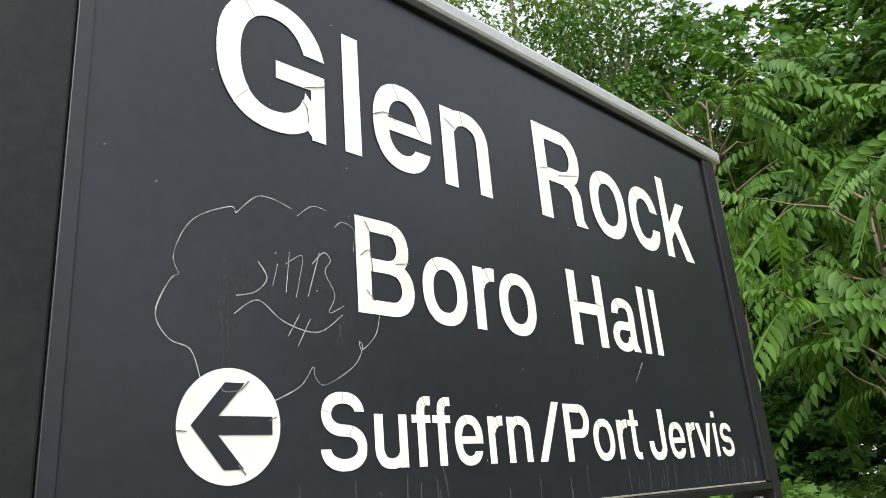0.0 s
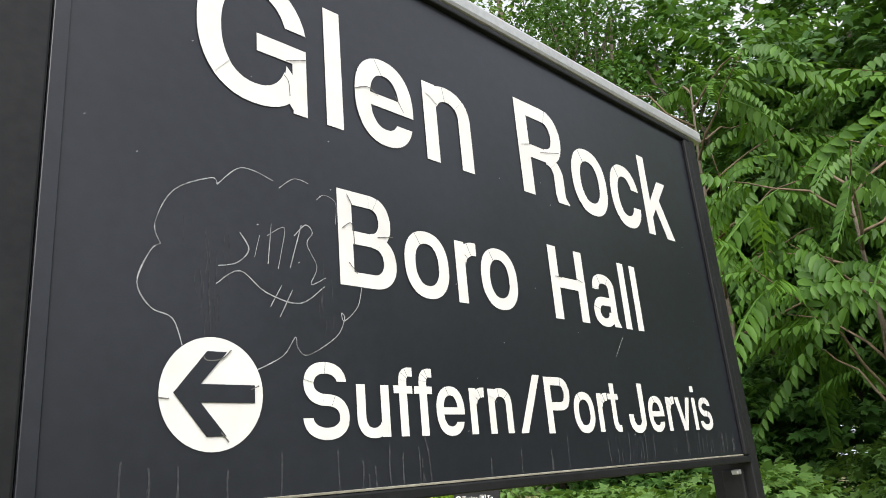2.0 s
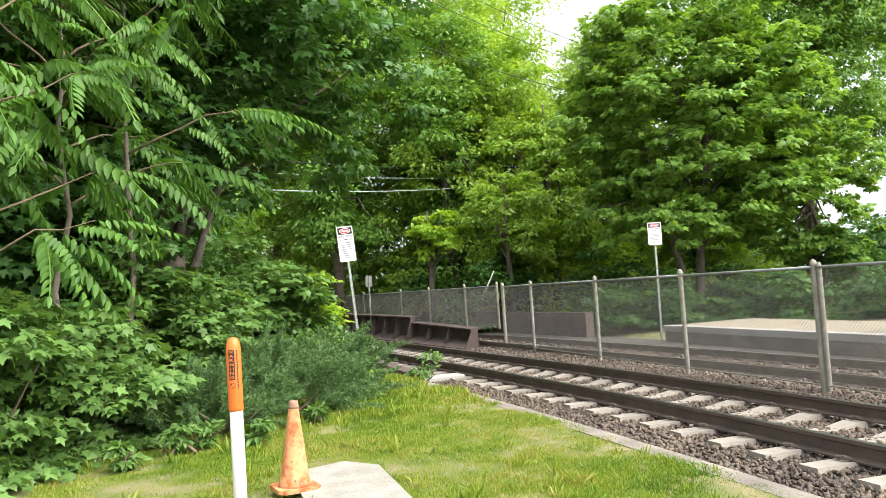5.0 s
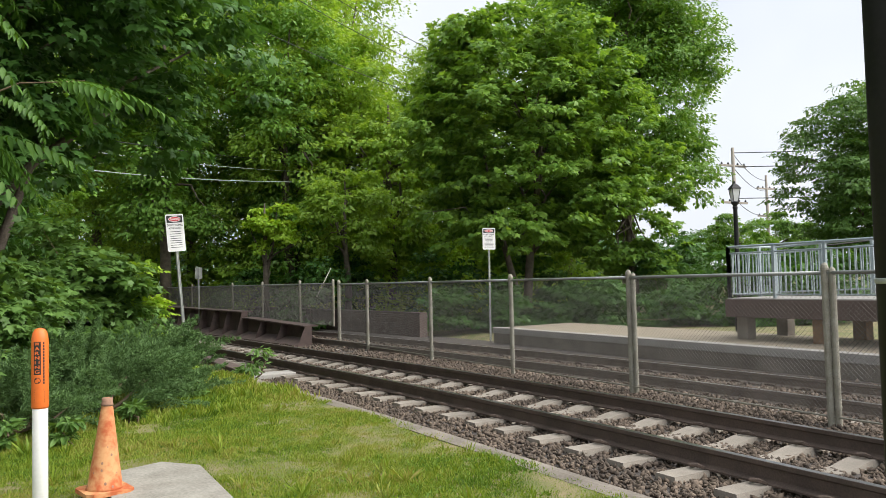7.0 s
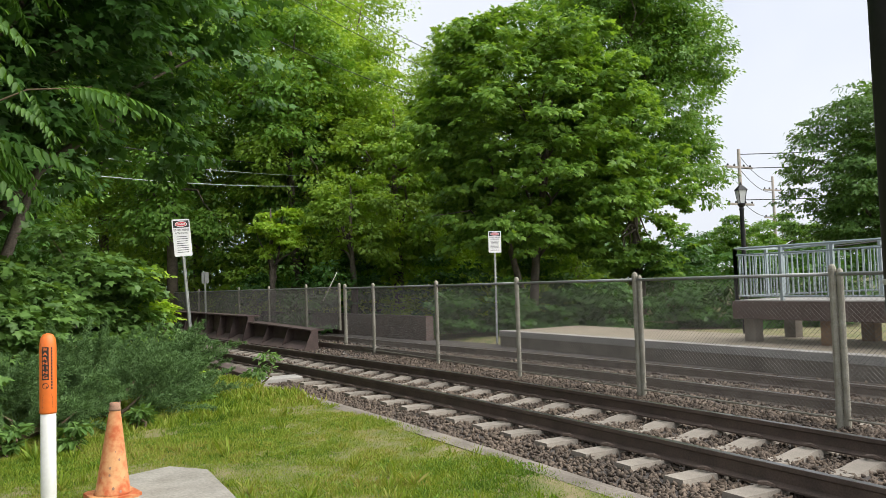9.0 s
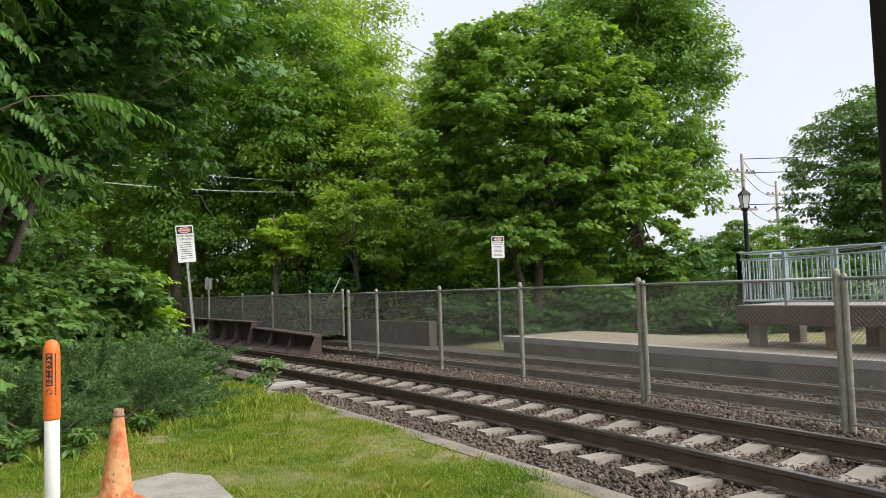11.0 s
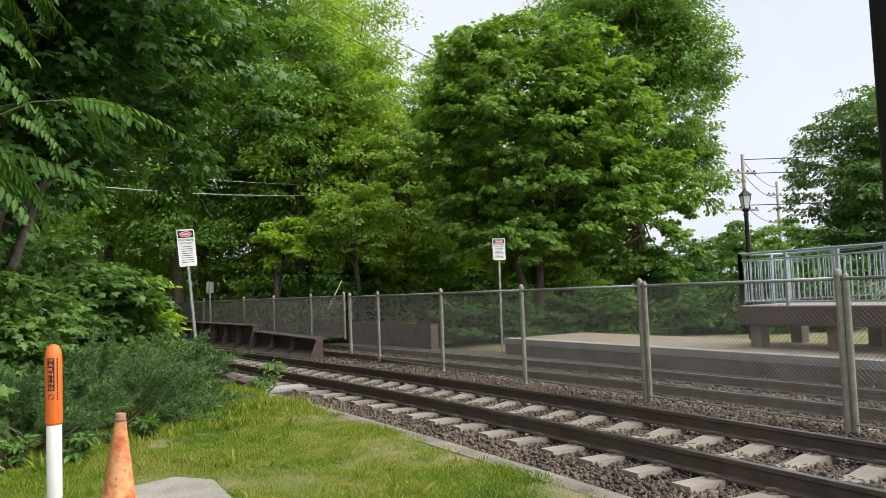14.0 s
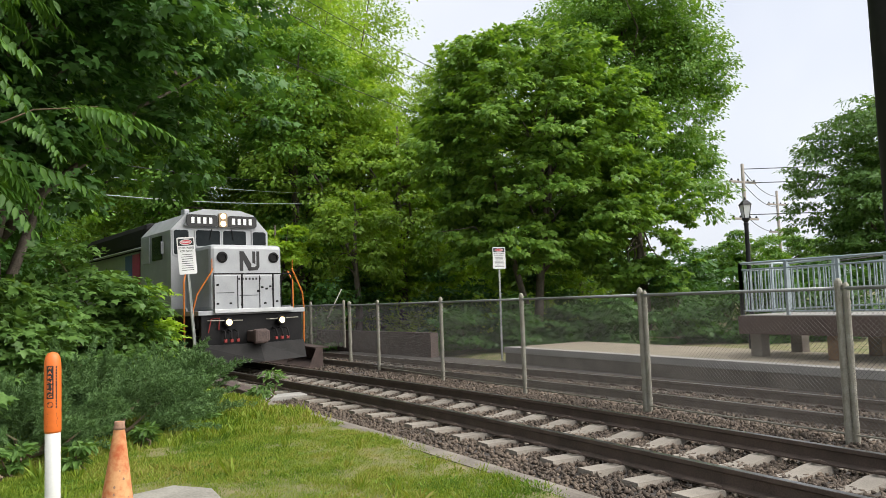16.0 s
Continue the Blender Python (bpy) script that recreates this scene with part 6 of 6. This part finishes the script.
for s in (-1, 1):
    for k in range(3):
        x = s * (0.55 + 0.17 * k)
        h = lp("air_hose", tube([(x, 0.14, 1.0), (x, -0.05, 0.96), (x + s * 0.02, -0.1, 0.8), (x, -0.06, 0.72)], 0.025, 6), M_LOCOBLACK)
        lp("hose_head", box(x - 0.04, -0.1, 0.68, x + 0.04, -0.04, 0.77, 0.012), M_HOSE, "red hose end", h)
    d = lp("ditch_light", lathe([(0.12, 0), (0.135, 0.05), (0.13, 0.14), (0.08, 0.2)], 16), M_LOCOBLACK, "black lamp housing")
    d.matrix_basis = pose(s * 0.76, -0.02, 1.2, -90, 0, 0)
    lens = bmesh.new()
    bmesh.ops.create_uvsphere(lens, u_segments=16, v_segments=8, radius=0.085, matrix=Matrix.Diagonal((1, 1, 0.35, 1)))
    lp("lens", lens, M_LAMP_WHITE, "glowing warm lens", d, True).location = (0, 0, 0.0)
    lp("grab_bar", tube([(s * 0.35, 0.1, 1.24), (s * 0.4, 0.02, 1.24), (s * 1.25, 0.02, 1.26), (s * 1.3, 0.1, 1.26)], 0.014, 6), M_GALV_OLD)
    # steps and handrails at the corners
    for k in range(3):
        lp("step", box(s * 1.2, 0.35, 0.5 + 0.32 * k, s * 1.55, 0.85, 0.53 + 0.32 * k), M_LOCOBLACK)
    lp("handrail", tube([(s * 1.58, 0.3, 0.55), (s * 1.6, 0.3, 1.55), (s * 1.52, 0.22, 1.95), (s * 1.2, 0.1, 2.5), (s * 1.14, 0.1, 2.62)], 0.022, 6), M_SAFETY, "orange bent handrail")
    lp("handrail", tube([(s * 1.6, 0.95, 0.55), (s * 1.6, 0.95, 2.3), (s * 1.5, 1.05, 2.6)], 0.022, 6), M_SAFETY, "orange upright handrail")
    lp("kick_plate", box(s * 1.5, 0.98, 1.5, s * 1.53, 3.6, 1.6), M_SILVER)
    lp("antenna", tube([(s * 1.16, 0.1, 2.6), (s * 1.16, 0.1, 2.88)], 0.012, 5), M_SAFETY)
lp("front_rail", tube([(-1.12, 0.08, 1.5), (-1.12, 0.08, 2.48), (1.12, 0.08, 2.48), (1.12, 0.08, 1.5)], 0.02, 6), M_LOCOBLACK, "black front handrail")
for x in (-0.35, 0.55):
    lp("rail_post", tube([(x, 0.07, 1.5), (x, 0.07, 2.48)], 0.024, 6), M_LOCOBLACK)
lp("footboard_box", box(-0.95, 0.14, 0.95, -0.65, 0.17, 1.3), M_LOCOBLACK)
lp("mark_bracket", tube([(-1.28, 0.1, 0.95), (-1.2, 0.1, 1.3), (-0.98, 0.1, 1.32), (-1.0, 0.1, 1.02)], 0.015, 5), M_HOSE)

# short nose
nose = lp("nose", box(-1.05, 0.5, 1.5, 1.05, 2.6, 3.3, 0.12), M_SILVER, "rounded silver short nose")
lp("nose_panel", box(-0.98, 0.475, 1.54, 0.98, 0.55, 2.46, 0.015), M_SILVER, "lower silver front locker")
for x in (-0.3, 0.34, 0.98, -0.96):
    lp("panel_joint", box(x - 0.012, 0.465, 1.56, x + 0.012, 0.48, 2.45), M_LOCOBLACK, "", nose)
lp("panel_joint", box(-0.9, 0.468, 1.98, -0.4, 0.48, 1.995), M_LOCOBLACK, "", nose)
lp("panel_joint", box(-0.25, 0.468, 1.9, 0.3, 0.48, 1.915), M_LOCOBLACK, "", nose)
for x, z in ((-0.86, 1.7), (-0.5, 1.7), (-0.86, 2.2), (0.5, 1.68), (0.86, 1.72), (0.42, 2.12), (0.55, 2.08), (0.66, 2.14), (0.74, 2.06), (0.3, 2.02), (-0.18, 1.66)):
    lp("hatch_bolt", box(x - 0.035, 0.462, z - 0.025, x + 0.035, 0.48, z + 0.025, 0.006), M_LOCOBLACK, "", nose)
for s in (-0.72, 0.78):
    p = lp("sand_lamp", lathe([(0.15, 0), (0.15, 0.03), (0.1, 0.05), (0.09, 0.02)], 18), M_LOCOBLACK, "round dark lamp")
    p.matrix_basis = pose(s, 0.5, 2.95, 90, 0, 0)
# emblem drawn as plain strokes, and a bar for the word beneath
mark = bmesh.new()
for poly in (((-0.22, 2.58), (-0.22, 3.12), (-0.1, 3.12), (0.12, 2.76), (0.12, 2.62), (0.04, 2.58), (-0.12, 2.88), (-0.12, 2.58)),
             ((0.06, 2.58), (0.3, 2.6), (0.36, 2.7), (0.36, 3.12), (0.27, 3.12), (0.27, 2.72), (0.2, 2.68), (0.06, 2.68)), ((0.15, 2.8), (0.24, 2.76), (0.24, 3.12), (0.15, 3.12))):
    prism(poly, 0.004, mark, Matrix.Translation((0, 0.499, 0)) @ pose(0, 0, 0, 90, 0, 0))
lp("emblem", mark, M_INK, "black stroke emblem", nose)
for k in range(7):
    lp("word_bar", box(-0.28 + 0.1 * k, 0.47, 2.33, -0.225 + 0.1 * k, 0.474, 2.39), M_INK, "", nose)

# cab with sloping roof shoulders
CAB = [(-1.48, 1.5), (1.48, 1.5), (1.48, 3.85), (1.05, 4.32), (0.55, 4.46), (-0.55, 4.46), (-1.05, 4.32), (-1.48, 3.85)]
cab = lp("cab", prism(CAB, 2.7, m=Matrix.Translation((0, 5.0, 0)) @ pose(0, 0, 0, 90, 0, 0)), M_SILVER, "silver cab with sloped roof edges")
lp("cab_visor", prism([(-1.1, 3.98), (1.1, 3.98), (1.0, 4.34), (0.55, 4.47), (-0.55, 4.47), (-1.0, 4.34)], 0.1, m=Matrix.Translation((0, 2.3, 0)) @ pose(0, 0, 0, 90, 0, 0)), M_SILVER)


def pane(x0, x1, z0, z1, y):
    fr = lp("window", prism([(x + (x0 + x1) / 2, z + (z0 + z1) / 2) for x, z in rounded(x1 - x0 + 0.07, z1 - z0 + 0.07, 0.07)], 0.02, m=Matrix.Translation((0, y, 0)) @ pose(0, 0, 0, 90, 0, 0)), M_SILVER, "rounded window frame")
    lp("pane", prism([(x + (x0 + x1) / 2, z + (z0 + z1) / 2) for x, z in rounded(x1 - x0, z1 - z0, 0.06)], 0.006, m=Matrix.Translation((0, y - 0.021, 0)) @ pose(0, 0, 0, 90, 0, 0)), M_CABGLASS, "dark glass", fr)


pane(-0.76, -0.05, 3.4, 3.86, 2.29)
pane(0.05, 0.76, 3.4, 3.86, 2.29)
pane(-1.4, -0.98, 3.15, 3.85, 2.29)
pane(0.98, 1.4, 3.15, 3.85, 2.29)
for s in (-1, 1):
    nb = lp("number_board", prism([(x + s * 0.61, z + 4.13) for x, z in rounded(0.9, 0.34, 0.08)], 0.05, m=Matrix.Translation((0, 2.2, 0)) @ pose(0, 0, 0, 90, 0, 0)), M_INK, "black number board")
    for k in range(4):
        lp("digit_bar", box(s * 0.61 - 0.33 + 0.175 * k, 2.135, 4.04, s * 0.61 - 0.24 + 0.175 * k, 2.149, 4.22), M_SIGNWHITE, "", nb)
    lp("wiper", tube([(s * 0.3, 2.25, 3.9), (s * 0.36, 2.24, 3.6)], 0.012, 5), M_LOCOBLACK)
    lp("side_window", box(s * 1.47, 3.0, 3.05, s * 1.5, 3.9, 3.75, 0.01), M_CABGLASS, "dark sliding side window")
    lp("mirror", box(s * 1.52, 2.75, 3.2, s * 1.6, 2.79, 3.55, 0.01), M_SILVER)
    lp("side_shade", box(s * 1.49, 4.1, 3.0, s * 1.52, 4.7, 3.8, 0.01), M_SILVER)
hl = lp("headlight", prism([(x, z + 4.16) for x, z in rounded(0.26, 0.42, 0.06)], 0.1, m=Matrix.Translation((0, 2.22, 0)) @ pose(0, 0, 0, 90, 0, 0)), mat("tan_lamp_case", (0.3, 0.22, 0.13), None, 0.6), "tan twin headlight case")
for z in (4.05, 4.27):
    lens = bmesh.new()
    bmesh.ops.create_uvsphere(lens, u_segments=16, v_segments=8, radius=0.085, matrix=Matrix.Diagonal((1, 0.4, 1, 1)))
    lp("lens", lens, M_LAMP_WHITE, "glowing warm lens", hl, True).location = (0, 2.12, z)
for x in (-0.75, 0.75):
    lp("roof_horn", box(x - 0.08, 3.0, 4.4, x + 0.08, 3.3, 4.56, 0.03), M_SILVER)

# long hood, black roof, stripes
lp("long_hood", box(-1.2, 5.0, 1.5, 1.2, 17.0, 3.6, 0.06), M_SILVER, "silver engine hood")
lp("hood_roof", box(-1.35, 5.0, 3.5, 1.35, 17.0, 4.35, 0.2), M_LOCOBLACK, "black hood roof")
lp("roof_lip", tube([(-1.42, 5.0, 3.55), (-1.42, 17.0, 3.55)], 0.04, 6), M_GALV)
for s in (-1, 1):
    lp("stripe", box(s * 1.21, 6.0, 1.6, s * 1.225, 6.8, 3.45), M_MAGENTA, "magenta stripe")
    lp("stripe", box(s * 1.21, 6.8, 1.6, s * 1.225, 7.6, 3.45), M_BLUE, "blue stripe")
    lp("hood_rail", tube([(s * 1.5, 5.2, 2.5), (s * 1.5, 17.0, 2.5)], 0.018, 6), M_SILVER)
lp("fuel_tank", box(-1.35, 6.5, 0.35, 1.35, 11.5, 1.1, 0.1), M_LOCOBLACK)
for y0 in (1.6, 12.6):
    tr = lp("truck", box(-1.15, y0, 0.45, 1.15, y0 + 3.4, 0.95, 0.05), M_LOCOBLACK, "black truck frame")
    for dy in (0.45, 2.95):
        for s in (-1, 1):
            w = lp("wheel", lathe([(0.5, -0.07), (0.51, 0.07), (0.47, 0.075), (0.12, 0.05)], 24), M_RAIL, "steel wheel", tr)
            w.matrix_basis = pose(s * 0.75, y0 + dy, 0.51, 0, 90, 0)


def motions():
    """The locomotive runs in along the near track at an even pace of about 16 m/s."""
    rows = []
    for k in range(33):
        t = 0.5 * k
        y = 20.0 + 16.4 * (16.0 - t)
        d, h = bend(y)
        back = bend(y + 9.0)[0]
        turn = math.atan2(back - d, 9.0) + radians(4.0)  # the body swings into the curve
        rows.append((t, Matrix.Translation((TRACK + 0.3 - d, y, 0.0)) @ Matrix.Rotation(turn, 4, "Z")))
    walk(loco, rows)


motions()
